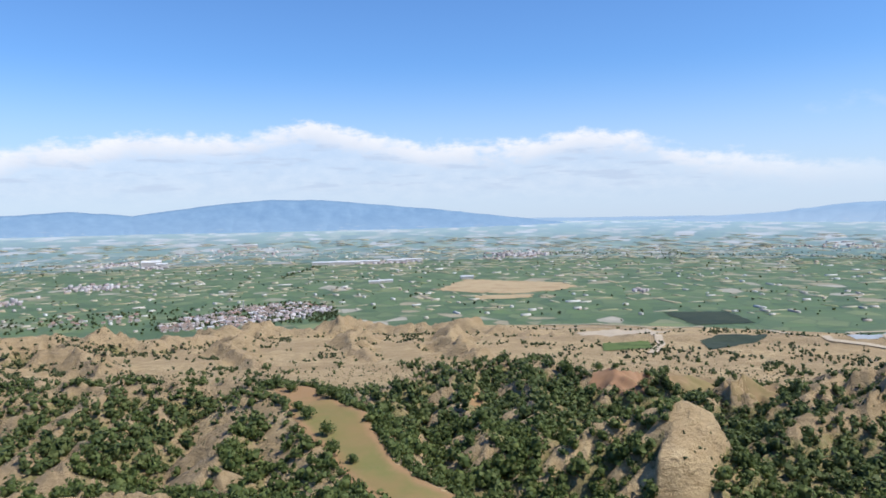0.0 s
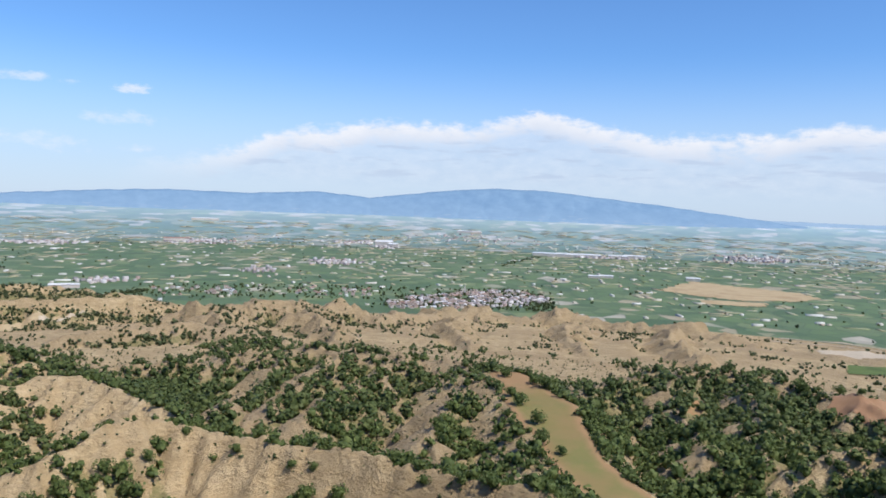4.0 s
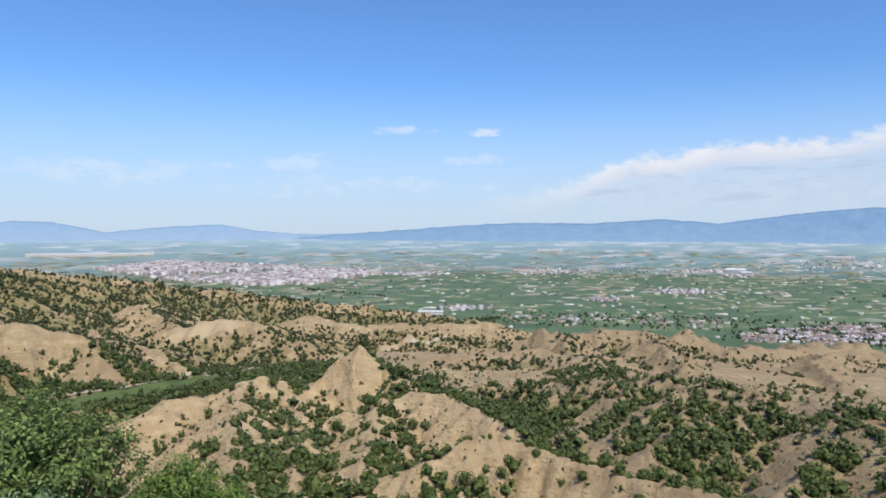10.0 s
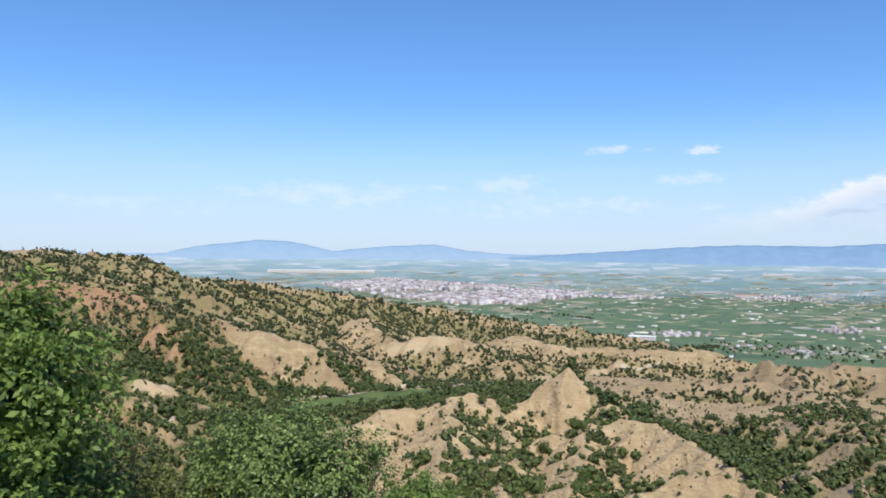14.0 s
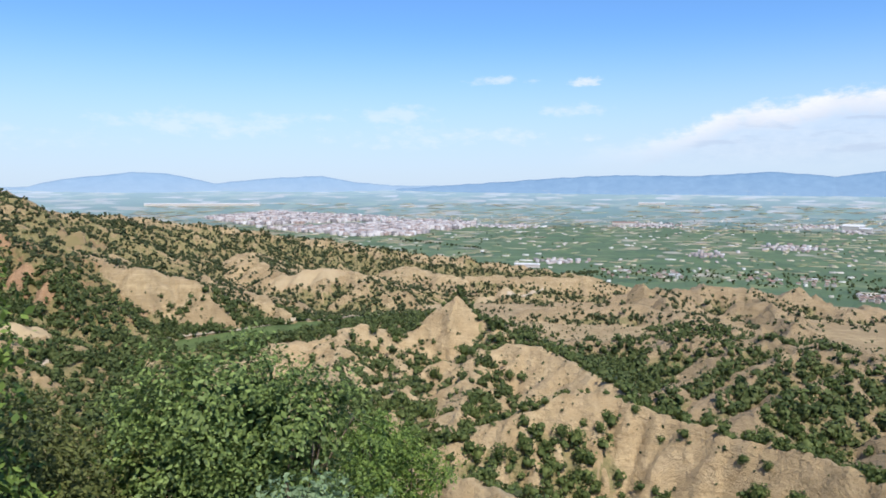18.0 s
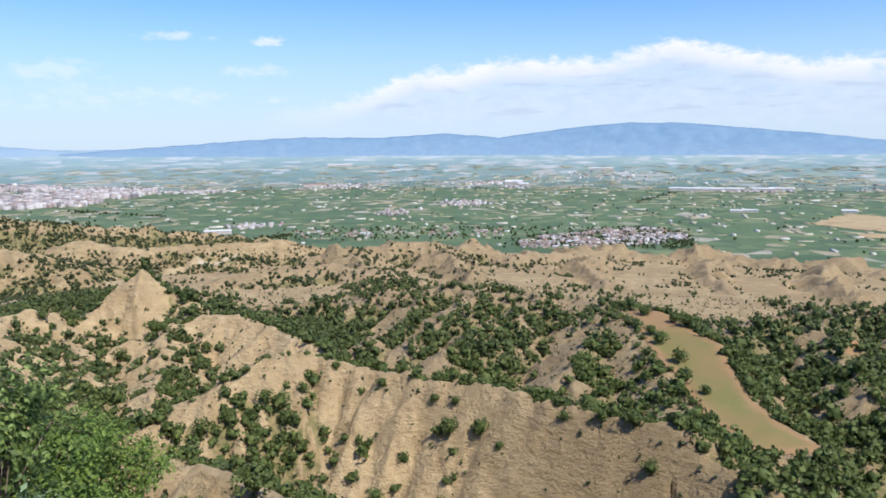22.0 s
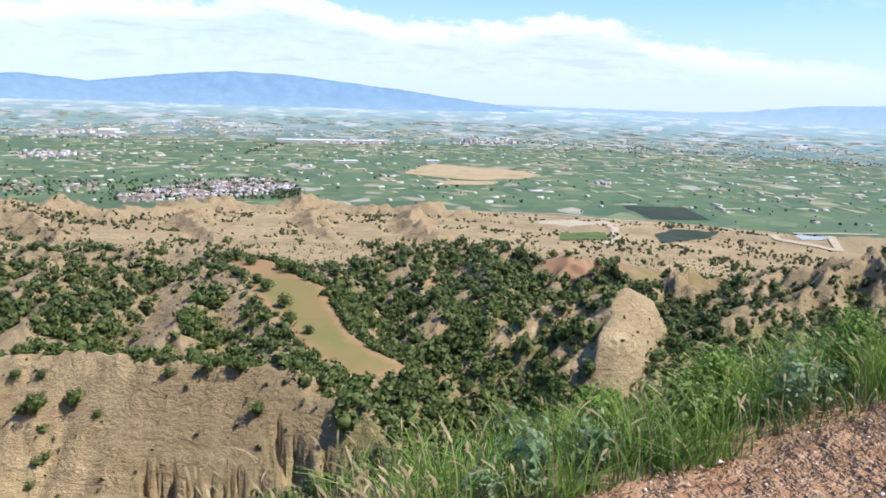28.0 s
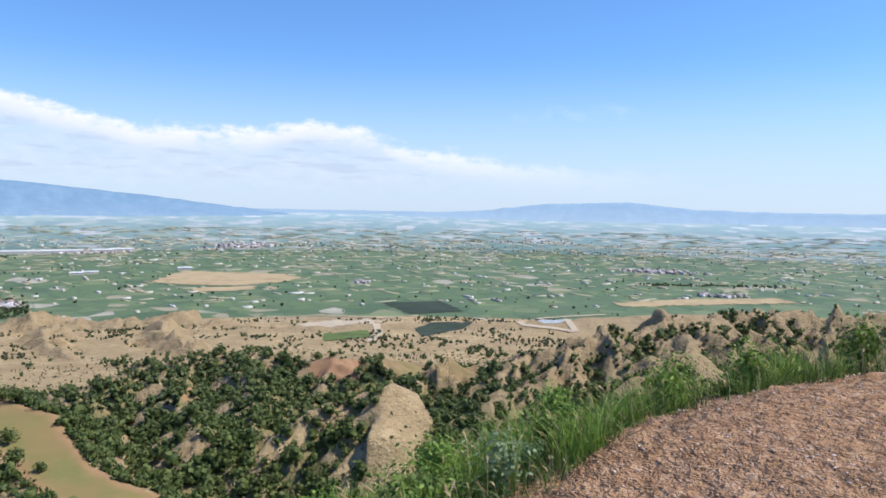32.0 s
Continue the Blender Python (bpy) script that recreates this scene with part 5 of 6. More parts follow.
def farmland():
    rng = np.random.default_rng(12)
    # the town: dense blocks of flats inside its outline
    shape = on_plain((-67, -2.75), (-62, -3.7), (-56, -4.3), (-51.5, -4.25), (-47.5, -3.7), (-45.8, -3.35), (-50, -3.1), (-55, -2.75), (-61.7, -2.45))
    xs, ys = [p[0] for p in shape], [p[1] for p in shape]
    x, y = rng.uniform(min(xs), max(xs), 22000), rng.uniform(min(ys), max(ys), 22000)
    k = inside(x, y, shape) & (fbm(x / 180, y / 180, 41) > -0.3)
    x, y = x[k][:3600], y[k][:3600]
    n = len(x)
    boxes("town", "dense far-off town of pale pink and white blocks", x, y, ground_z(x, y), rng.uniform(8, 20, n), rng.uniform(8, 15, n), rng.uniform(5, 13, n), 0.4 + rng.choice([0, 1.5708], n) + rng.normal(0, 0.12, n), M_TOWN, "town")
    # outlying hamlets and works
    spots = [(-19.6, -3.4, 1.2, 0.10, 40), (-21.5, -3.1, 2.0, 0.12, 60), (-33, -3.3, 2.4, 0.14, 90), (-23.5, -4.7, 2.0, 0.16, 70), (-3.0, -3.6, 2.6, 0.07, 70), (8, -3.15, 2.6, 0.18, 170), (40, -4.6, 2.6, 0.12, 110),
             (-44, -3.5, 2.5, 0.10, 90), (17, -5.9, 0.6, 0.08, 14), (30, -2.6, 5, 0.15, 40), (-29, -5.4, 1.5, 0.2, 24), (-12, -2.6, 5, 0.25, 70), (44, -6.2, 2.5, 0.1, 26), (-40, -6.2, 2.0, 0.12, 30)]
    X, Y = [], []
    for az, el, wa, we, n in spots:
        a, e = rng.normal(az, wa * 0.5, n), np.minimum(rng.normal(el, we * 0.6, n), -1.9)
        d = -PLAIN / np.tan(np.radians(-e))
        X.append(d * np.sin(np.radians(a)))
        Y.append(d * np.cos(np.radians(a)))
    x, y = np.concatenate(X), np.concatenate(Y)
    n = len(x)
    boxes("hamlets", "scattered hamlets with pale walls and red roofs", x, y, ground_z(x, y), rng.uniform(6, 13, n) * np.clip(np.hypot(x, y) / 2400, 0.7, 1.5), rng.uniform(5, 9, n), rng.uniform(3, 6, n), rng.uniform(0, 3.14, n), M_TOWN, "houses")
    # the village's back rows
    a, e = rng.uniform(-19.5, -6.6, 1100), rng.uniform(-7.9, -6.4, 1100)
    d = -PLAIN / np.tan(np.radians(-e))
    x, y = d * np.sin(np.radians(a)), d * np.cos(np.radians(a))
    z = ground_z(x, y)
    k = (z < PLAIN + 3) & (e > -7.5 + 0.10 * (a + 12) - 0.4) & (e < village_edge(a, x, y)) & (fbm(x / 30, y / 30, 47) > -0.3)
    x, y, z = x[k][:260], y[k][:260], z[k][:260]
    n = len(x)
    boxes("village_rows", "crowded small village houses with pinkish and grey roofs", x, y, z, rng.uniform(4, 7, n), rng.uniform(4, 6, n), rng.uniform(2.5, 4.5, n), 0.35 + rng.choice([0, 1.5708], n) + rng.normal(0, 0.2, n), M_TOWN, "houses")
    # sheds, greenhouses and raisin drying yards
    n = 1150
    e = -np.degrees(np.arctan(-PLAIN / np.sqrt(rng.uniform(1040 ** 2, 3300 ** 2, n))))
    a = rng.uniform(-62, 58, n)
    d = -PLAIN / np.tan(np.radians(-e))
    x, y = d * np.sin(np.radians(a)), d * np.cos(np.radians(a))
    z = ground_z(x, y)
    k = (z < PLAIN + 2.5) & ~in_field(x, y)
    x, y, z = x[k], y[k], z[k]
    n = len(x)
    lane = 0.35 + 0.8 * fbm(x / 900, y / 900, 61) + rng.choice([0, 1.5708], n)
    boxes("farm_sheds", "small white sheds and plastic greenhouses among vines", x, y, z, rng.gamma(2.0, 4, n) + 3.5, rng.uniform(3.5, 6, n), rng.uniform(1.8, 3.0, n), lane, M_FARM, "sheds")
    n = 5000
    d, a = np.sqrt(rng.uniform(1040 ** 2, 3900 ** 2, n)), rng.uniform(-72, 60, n)
    x, y = d * np.sin(np.radians(a)), d * np.cos(np.radians(a))
    z = ground_z(x, y)
    k = (np.hypot(x, y) > 1150) & ~in_field(x, y) & (fbm(x / 500, y / 500, 77) + rng.uniform(-0.7, 0.7, n) > -0.2)
    x, y, z = x[k], y[k], z[k]
    n = len(x)
    lane = 0.35 + 0.8 * fbm(x / 900, y / 900, 61) + rng.choice([0, 1.5708], n)
    big = 0.7 + np.hypot(x, y) / 2600
    boxes("bare_plots", "pale bare strips of earth and stubble between vines", x, y, z, (rng.gamma(2.2, 6, n) + 6) * big ** 2, rng.uniform(3, 8, n) * big ** 2, np.full(n, 0.6), lane, M_PLOT, "plots")
    # trees standing in the fields and along the lanes
    temps = [crown_template(400 + i, 9, 0.36, 3) for i in range(5)]
    n = 2400
    d, a = np.sqrt(rng.uniform(1010 ** 2, 3000 ** 2, n)), rng.uniform(-62, 58, n)
    x, y = d * np.sin(np.radians(a)), d * np.cos(np.radians(a))
    k = fbm(x / 160, y / 160, 88) + rng.uniform(-0.55, 0.55, n) > 0.12
    x, y = x[k], y[k]
    av, ev = rng.uniform(-38, -6.5, 420), rng.uniform(-7.5, -6.5, 420)
    dv = -PLAIN / np.tan(np.radians(-ev))
    x, y = np.concatenate([x, dv * np.sin(np.radians(av))]), np.concatenate([y, dv * np.cos(np.radians(av))])
    av, ev = rng.uniform(-20, -6.2, 1000), rng.uniform(-8.0, -6.3, 1000)
    dv = -PLAIN / np.tan(np.radians(-ev))
    k = ev < village_edge(av, dv * np.sin(np.radians(av)), dv * np.cos(np.radians(av))) + 0.15
    av, dv = av[k], dv[k]
    x, y = np.concatenate([x, dv * np.sin(np.radians(av))]), np.concatenate([y, dv * np.cos(np.radians(av))])
    # two long rows of poplars
    for a0, e0, a1, e1, m in ((-10.5, -4.6, -7.5, -3.7, 80), (10, -3.05, 36, -3.4, 240), (-44, -8.0, -37, -6.9, 260), (38.5, -5.6, 49, -5.3, 150), (-52, -4.6, -46, -5.2, 90)):
        t = rng.uniform(0, 1, m)
        q = -PLAIN / np.tan(np.radians(-(e0 + (e1 - e0) * t) + rng.normal(0, 0.04, m)))
        b = np.radians(a0 + (a1 - a0) * t + rng.normal(0, 0.15, m))
        x, y = np.concatenate([x, q * np.sin(b)]), np.concatenate([y, q * np.cos(b)])
    z = ground_z(x, y)
    k = (z < PLAIN + 12) & ~in_field(x, y)
    x, y, z = x[k], y[k], z[k]
    woods("plain_trees", "dark green field trees, orchards and poplar rows", temps, x, y, z - 0.2, rng.uniform(2.2, 5.2, len(x)), rng.uniform(0.7, 1.1, len(x)), rng, M_LEAF_FAR)


farmland()


def plain_spot(az, el):
    """The place on the plain, and its distance, seen from the lookout at that bearing and height angle."""
    t = math.tan(radians(-el))
    d = -PLAIN / t
    if d > 3400:
        d = (-PLAIN + 0.0662 * 3400) / (0.0662 + t)
    x, y, _ = bearing(az, 0, d)
    return x, y, float(terrain(np.array([x]), np.array([y]))[0][0])


def big_shed(name, label, az, el, lx, ly, h, turn, roof):
    """A long works hall or greenhouse: walls and a low double-pitched roof."""
    t = house_template(name, lx, ly, h, h * 1.35, M_WALL, roof)
    for ob in list(t.children_recursive):
        if ob.name.startswith("chimney"):
            bpy.data.objects.remove(ob)
    x, y, z = plain_spot(az, el)
    t.matrix_basis = pose(x, y, z, 0, 0, turn)
    tagged(t, label, "hall", "large halls on the plain")


for az, el, lx, ly, h, turn, roof, label in (
        (-19.6, -3.35, 60, 26, 16, 10, M_SHEET, "tall white grain works with a pale roof"), (-18.9, -3.38, 34, 20, 10, 10, M_SHEET, "white annex of the grain works"),
        (-6.2, -3.62, 150, 40, 8, 4, M_SHEET, "long white factory hall with a pale roof"), (-4.2, -3.6, 110, 34, 8, 4, M_SHEET, "long white factory hall with a pale roof"),
        (-1.6, -3.58, 60, 24, 8, 4, M_SHEET, "white storage hall beside the factory"), (-0.4, -3.52, 70, 26, 8, 4, M_SHEET, "white storage hall beside the factory"),
        (-3.3, -5.15, 26, 14, 5, 6, M_SHEET, "white farm hall among the vines"), (-2.4, -5.1, 30, 14, 5, 6, M_SHEET, "white farm hall among the vines"),
        (-33.0, -1.72, 130, 50, 9, 30, M_SHEET, "far white greenhouse block"), (-13.0, -2.1, 120, 40, 9, 10, M_SHEET, "far white hall at the foot of the mountain"),
        (-66.0, -1.86, 420, 40, 10, 62, M_SHEET, "very long white greenhouse row"), (-69.0, -1.84, 260, 40, 10, 66, M_SHEET, "very long white greenhouse row"),
        (-35.0, -3.25, 80, 30, 8, 30, M_TILE, "red-roofed brickworks hall on the plain"), (3.9, -4.95, 30, 16, 6, 0, M_SHEET, "white farm hall on the bare rise"), (-42.4, -8.55, 34, 9, 4, 40, M_SHEET, "low white yard building by the valley road")):
    big_shed("works_hall", label, az, el, lx, ly, h, turn, roof)
# ---------------------------------------------------------------- single oaks beside the field and on the cliff


def tube(path, radii, sides=7):
    """A tapered limb along a path of points."""
    P = [Vector(p) for p in path]
    V, F = [], []
    for i, p in enumerate(P):
        d = (P[min(i + 1, len(P) - 1)] - P[max(i - 1, 0)]).normalized()
        u = d.orthogonal().normalized()
        w = d.cross(u)
        for k in range(sides):
            a = 6.2832 * k / sides
            V.append(p + (u * math.cos(a) + w * math.sin(a)) * radii[i])
        if i:
            for k in range(sides):
                a, b = (i - 1) * sides + k, (i - 1) * sides + (k + 1) % sides
                F.append((a, b, b + sides, a + sides))
    return np.array(V), np.array(F)


def join(pieces):
    V, F, off = [], [], 0
    for v, f in pieces:
        V.append(v)
        F.append(f + off)
        off += len(v)
    return np.concatenate(V), np.concatenate(F)


def oak_template(seed):
    rng = random.Random(seed)
    thing = new("oak_tree")
    limbs = [tube([(0, 0, -0.06), (0.01, 0, 0.12), (0.02, 0.01, 0.4)], [0.05, 0.04, 0.025])]
    for _ in range(5):
        a, h = rng.uniform(0, 6.28), rng.uniform(0.12, 0.32)
        r = rng.uniform(0.18, 0.3)
        limbs.append(tube([(0.01, 0, h), (r * 0.5 * math.cos(a), r * 0.5 * math.sin(a), h + 0.14), (r * math.cos(a), r * math.sin(a), h + 0.34)], [0.022, 0.015, 0.006], 5))
    part("trunk", mesh_of("trunk", *join(limbs), [M_BARK], None, True), thing)
    V, F = crown_template(seed, 420, 0.06, 8)
    part("crown", mesh_of("crown", V, F, [M_LEAF]), thing)
    return thing


def oaks():
    rng = random.Random(3)
    temps = [[oak_template(500 + i), True] for i in range(5)]
    field = [(-8.7, -15.2, 7.5), (-7.3, -16.6, 7), (-6.9, -18.1, 7.5), (-5.3, -18.7, 5), (-6.8, -13.8, 8), (-7.6, -13.6, 6.5), (-9.4, -14.6, 6), (-9.9, -13.2, 7), (-8.9, -17.4, 6), (-7.9, -19.0, 5.5)]
    cliff = [(-25.5, -22.7, 7), (-22.9, -22.8, 6.5), (-30.8, -18.9, 4.5), (-26.6, -20.3, 4), (-24.9, -20.5, 3.5), (-16.2, -21.4, 4), (-13.2, -21.5, 5), (-10.8, -21.8, 6.5), (-9.4, -24.8, 4.5), (-34.4, -17.5, 4),
             (-29.1, -24.7, 3.5), (-21.4, -23.9, 3.0), (-31.6, -27.3, 6), (-40, -19.5, 6), (-43, -20.5, 6), (-38.5, -21.5, 6.5), (-45, -21.5, 7), (-41, -22.5, 5.5), (-37, -19.0, 5)]
    spur = [(-46.7, -23.1, 5), (-42.2, -26.2, 6), (-41.0, -29.7, 3.6), (-40.4, -32.0, 3.6), (-36.8, -30.7, 3), (-35.6, -34.0, 3.5), (-47.3, -27.3, 4.5), (-45, -29, 4), (-43.5, -31.5, 3.5)]
    pyramid = [(-47.6, -13.8, 9), (-46.9, -13.7, 7), (-46.9, -17.4, 6), (-52.9, -12.4, 7), (-57.8, -12.1, 6), (-54.7, -11.9, 6), (-44, -15.5, 6.5), (-50, -15.5, 6.5)]
    east = [(11.6, -12.2, 9), (13.9, -12.0, 8), (15.2, -11.9, 5), (17.3, -13.2, 7), (18.9, -12.0, 6), (23.7, -12.2, 6), (17, -14.5, 7), (15, -15.2, 7)]
    tell = (("spreading green oak on the edge of the ploughed strip", field), ("small green oak clinging to the pale cliff", cliff), ("bushy green oak on the sandy near slope", spur),
            ("dark green oak below the pointed sandy peak", pyramid), ("dark green oak on the wooded eastern slope", east))
    for label, spots in tell:
        for az, el, size in spots:
            x, y = ground_at(az, el)
            z = float(terrain(np.array([x]), np.array([y]))[0][0])
            t = rng.choice(temps)
            m = pose(x, y, z, 0, 0, rng.uniform(0, 360)) @ Matrix.Diagonal((size, size, size * rng.uniform(0.85, 1.05), 1))
            if t[1]:
                ob, t[1] = t[0], False
                ob.matrix_basis = m
            else:
                ob = copy_thing(t[0], m)
                ob.matrix_basis = m
            tagged(ob, label, "tree", "single oaks")


oaks()

# ---------------------------------------------------------------- bushes in front of the lookout


def leaf_cloud(rng, lobes, n, size, spread=0.18, sprig=45):
    """Single leaves in sprigs over overlapping rounded lobes (x, y, z, radius, height), with larger shaded leaves inside."""
    L = np.array(lobes)
    w = L[:, 3] ** 2
    m = max(6, n // sprig)
    k = rng.choice(len(L), m, p=w / w.sum())
    nrm = rng.normal(0, 1, (m, 3)) + (0, 0, 0.25)
    nrm /= np.linalg.norm(nrm, axis=1)[:, None]
    deep = 1 - np.abs(rng.normal(0, spread, m))
    bump = 1 + 0.42 * fbm(nrm[:, 0] * 3 + k * 7.7, nrm[:, 1] * 3 + nrm[:, 2] * 2.5, 17)
    r = np.stack([L[k, 3], L[k, 3], L[k, 4]], -1)
    c = L[k, :3] + nrm * r * (deep * bump)[:, None]
    q = np.repeat(np.arange(m), sprig)
    n = len(q)
    wide = (0.055 + 0.05 * rng.uniform(0, 1, m)) * (size / 0.03)
    pos = c[q] + rng.normal(0, 1, (n, 3)) * wide[q][:, None] * (1, 1, 0.7) + nrm[q] * (np.abs(rng.normal(0, 1, n)) * wide[q] * 0.6)[:, None]
    tilt = nrm[q] * 0.6 + rng.normal(0, 0.5, (n, 3)) + (0, 0, 0.4)
    s = size * rng.uniform(0.6, 1.35, n)
    # inner leaves
    j = n // 3
    k2 = rng.choice(len(L), j, p=w / w.sum())
    d2 = rng.normal(0, 1, (j, 3))
    d2 /= np.linalg.norm(d2, axis=1)[:, None]
    pos = np.concatenate([pos, L[k2, :3] + d2 * np.stack([L[k2, 3], L[k2, 3], L[k2, 4]], -1) * rng.uniform(0.45, 0.78, j)[:, None]])
    tilt = np.concatenate([tilt, d2 + rng.normal(0, 0.4, (j, 3))])
    s = np.concatenate([s, size * rng.uniform(1.2, 1.9, j)])[:, None]
    n += j
    tilt /= np.linalg.norm(tilt, axis=1)[:, None]
    u = np.cross(tilt, rng.normal(0, 1, (n, 3)))
    u /= np.linalg.norm(u, axis=1)[:, None]
    v = np.cross(tilt, u)
    V = np.stack([pos - u * s, pos + v * s * 0.5 + tilt * s * 0.16, pos + u * s, pos - v * s * 0.5 + tilt * s * 0.16], 1).reshape(-1, 3)
    return V, np.arange(4 * n).reshape(-1, 4)


def bush(name, label, foot, lobes, n, size, mat, seed, stems=7, category="bush"):
    """A leafy bush: stems and boughs from the foot into its lobes, twigs, leaves."""
    rng = np.random.default_rng(seed)
    thing = tagged(new(name), label, category)
    thing.location = foot
    f = Vector(foot)
    rel = [(a - f.x, b - f.y, c - f.z, r, h) for a, b, c, r, h in lobes]
    limbs, twigs = [], []
    for i in range(stems):
        a, b, c, r, h = rel[i % len(rel)]
        tip = Vector((a, b, c)) + Vector(rng.normal(0, 0.2, 3)) * r
        mid = tip * 0.5 + Vector(rng.normal(0, 0.12, 3))
        limbs.append(tube([Vector((rng.normal(0, 0.05), rng.normal(0, 0.05), -0.1)), mid, tip], [0.028, 0.016, 0.004], 6))
        for _ in range(6):
            e = tip + Vector(rng.normal(0, 0.25, 3)) * r
            twigs.append(tube([mid.lerp(tip, rng.uniform(0.3, 1)), (e + tip) / 2 + Vector(rng.normal(0, 0.04, 3)), e], [0.009, 0.006, 0.003], 4))
    for limb in limbs:
        part("stem", mesh_of("stem", *limb, [M_BARK], None, True), thing)
    tagged(part("twigwork", mesh_of("twigwork", *join(twigs), [M_BARK], None, True), thing), kind="stuff")
    tagged(part("foliage", mesh_of("foliage", *leaf_cloud(rng, rel, n, size), [mat]), thing), kind="stuff")
    return thing


M_OAK_NEAR = mat_leaf("dark_oak_leaves", (0.045, 0.082, 0.018), (0.27, 0.36, 0.10), 0.4, 0.25)
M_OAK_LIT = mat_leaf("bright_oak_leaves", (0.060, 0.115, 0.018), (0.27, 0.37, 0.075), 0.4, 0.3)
M_OLIVE_LEAF = mat_leaf("olive_brown_leaves", (0.060, 0.078, 0.020), (0.25, 0.265, 0.08), 0.3, 0.25)
M_TEAL = mat_leaf("grey_green_leaves", (0.15, 0.23, 0.10), (0.34, 0.44, 0.24), 0.4)


def foot_of(x, y):
    return (x, y, float(terrain(np.array([x]), np.array([y]))[0][0]))


bush("oak_bush", "large dark green leafy oak bush below the lookout", foot_of(-7.0, -0.2),
     [(-7.0, -0.2, -2.05, 0.62, 0.62), (-7.15, -0.55, -2.3, 0.5, 0.55), (-6.7, 0.2, -2.15, 0.5, 0.55), (-6.9, -0.1, -2.9, 0.8, 0.8), (-7.3, 0.15, -2.5, 0.55, 0.6), (-6.6, -0.4, -3.1, 0.7, 0.7), (-6.9, 0.0, -3.9, 0.8, 0.9)], 60000, 0.019, M_OAK_NEAR, 31, 14)
bush("olive_bush", "rounded olive-green bush beside the oak bush", foot_of(-7.2, -1.5),
     [(-7.2, -1.5, -2.15, 0.55, 0.55), (-7.0, -1.15, -2.35, 0.45, 0.45), (-7.1, -1.85, -2.4, 0.5, 0.5), (-7.0, -1.4, -2.9, 0.75, 0.8), (-7.0, -1.4, -3.7, 0.7, 0.8)], 28000, 0.017, M_OLIVE_LEAF, 32, 10)
bush("yellow_green_bush", "low bright yellow-green bush on the slope", foot_of(-7.9, 1.8),
     [(-7.8, 1.7, -2.95, 0.36, 0.36), (-8.1, 1.95, -3.1, 0.4, 0.36), (-7.9, 2.3, -3.4, 0.4, 0.36), (-7.8, 1.6, -3.5, 0.5, 0.5), (-7.9, 1.8, -4.2, 0.5, 0.6), (-7.6, 1.3, -3.2, 0.4, 0.36)], 13000, 0.020, M_OAK_LIT, 33, 10)
bush("grey_green_shrub", "pale grey-green broad-leaved shrub", foot_of(-4.6, -0.8),
     [(-4.8, -0.82, -1.72, 0.15, 0.14), (-4.92, -1.0, -1.78, 0.13, 0.13), (-4.75, -0.6, -1.82, 0.14, 0.14), (-4.8, -0.42, -1.95, 0.12, 0.13), (-4.8, -0.8, -1.9, 0.18, 0.17), (-4.95, -1.15, -1.9, 0.15, 0.14), (-4.8, -0.9, -2.2, 0.22, 0.24), (-4.8, -0.95, -2.7, 0.25, 0.4), (-4.62, -0.7, -2.3, 0.22, 0.26), (-4.6, -1.0, -2.25, 0.2, 0.24), (-4.6, -0.8, -2.75, 0.28, 0.35)], 8200, 0.016, M_TEAL, 34, 8)
bush("yellow_green_shrub", "low yellow-green shrub under the grey-green one", foot_of(-4.5, -0.95), [(-4.5, -1.05, -2.35, 0.2, 0.18), (-4.4, -0.75, -2.4, 0.2, 0.18), (-4.6, -1.3, -2.4, 0.2, 0.18), (-4.5, -1.0, -2.9, 0.3, 0.4)], 3000, 0.018, M_OLIVE_LEAF, 36, 6)
bush("young_oak", "tall young oak with bright leaves close to the path", foot_of(-6.5, -2.27),
     [(-6.5, -2.27, -0.75, 0.5, 0.4), (-6.4, -2.17, -1.1, 0.65, 0.45), (-6.55, -2.37, -1.5, 0.72, 0.5), (-6.4, -2.22, -2.0, 0.7, 0.6), (-6.6, -2.12, -2.5, 0.7, 0.6)], 22000, 0.026, M_OAK_LIT, 35, 10, "tree")

# ---------------------------------------------------------------- grass, weeds and stones along the lip


def lip_points(rng, n, x0, x1, o0, o1):
    """Random places along the lip, out beyond it (plus) or back from it (minus)."""
    P = np.array(LIP, float)
    seg = np.hypot(*np.diff(P, axis=0).T)
    acc = np.concatenate([[0], np.cumsum(seg)])
    s0, s1 = np.interp([x0, x1], P[:, 0], acc)
    s = rng.uniform(s0, s1, n)
    bx, by = np.interp(s, acc, P[:, 0]), np.interp(s, acc, P[:, 1])
    cx, cy = np.interp(s + 0.4, acc, P[:, 0]) - np.interp(s - 0.4, acc, P[:, 0]), np.interp(s + 0.4, acc, P[:, 1]) - np.interp(s - 0.4, acc, P[:, 1])
    q = np.hypot(cx, cy)
    o = rng.uniform(o0, o1, n)
    return bx - cy / q * o, by + cx / q * o


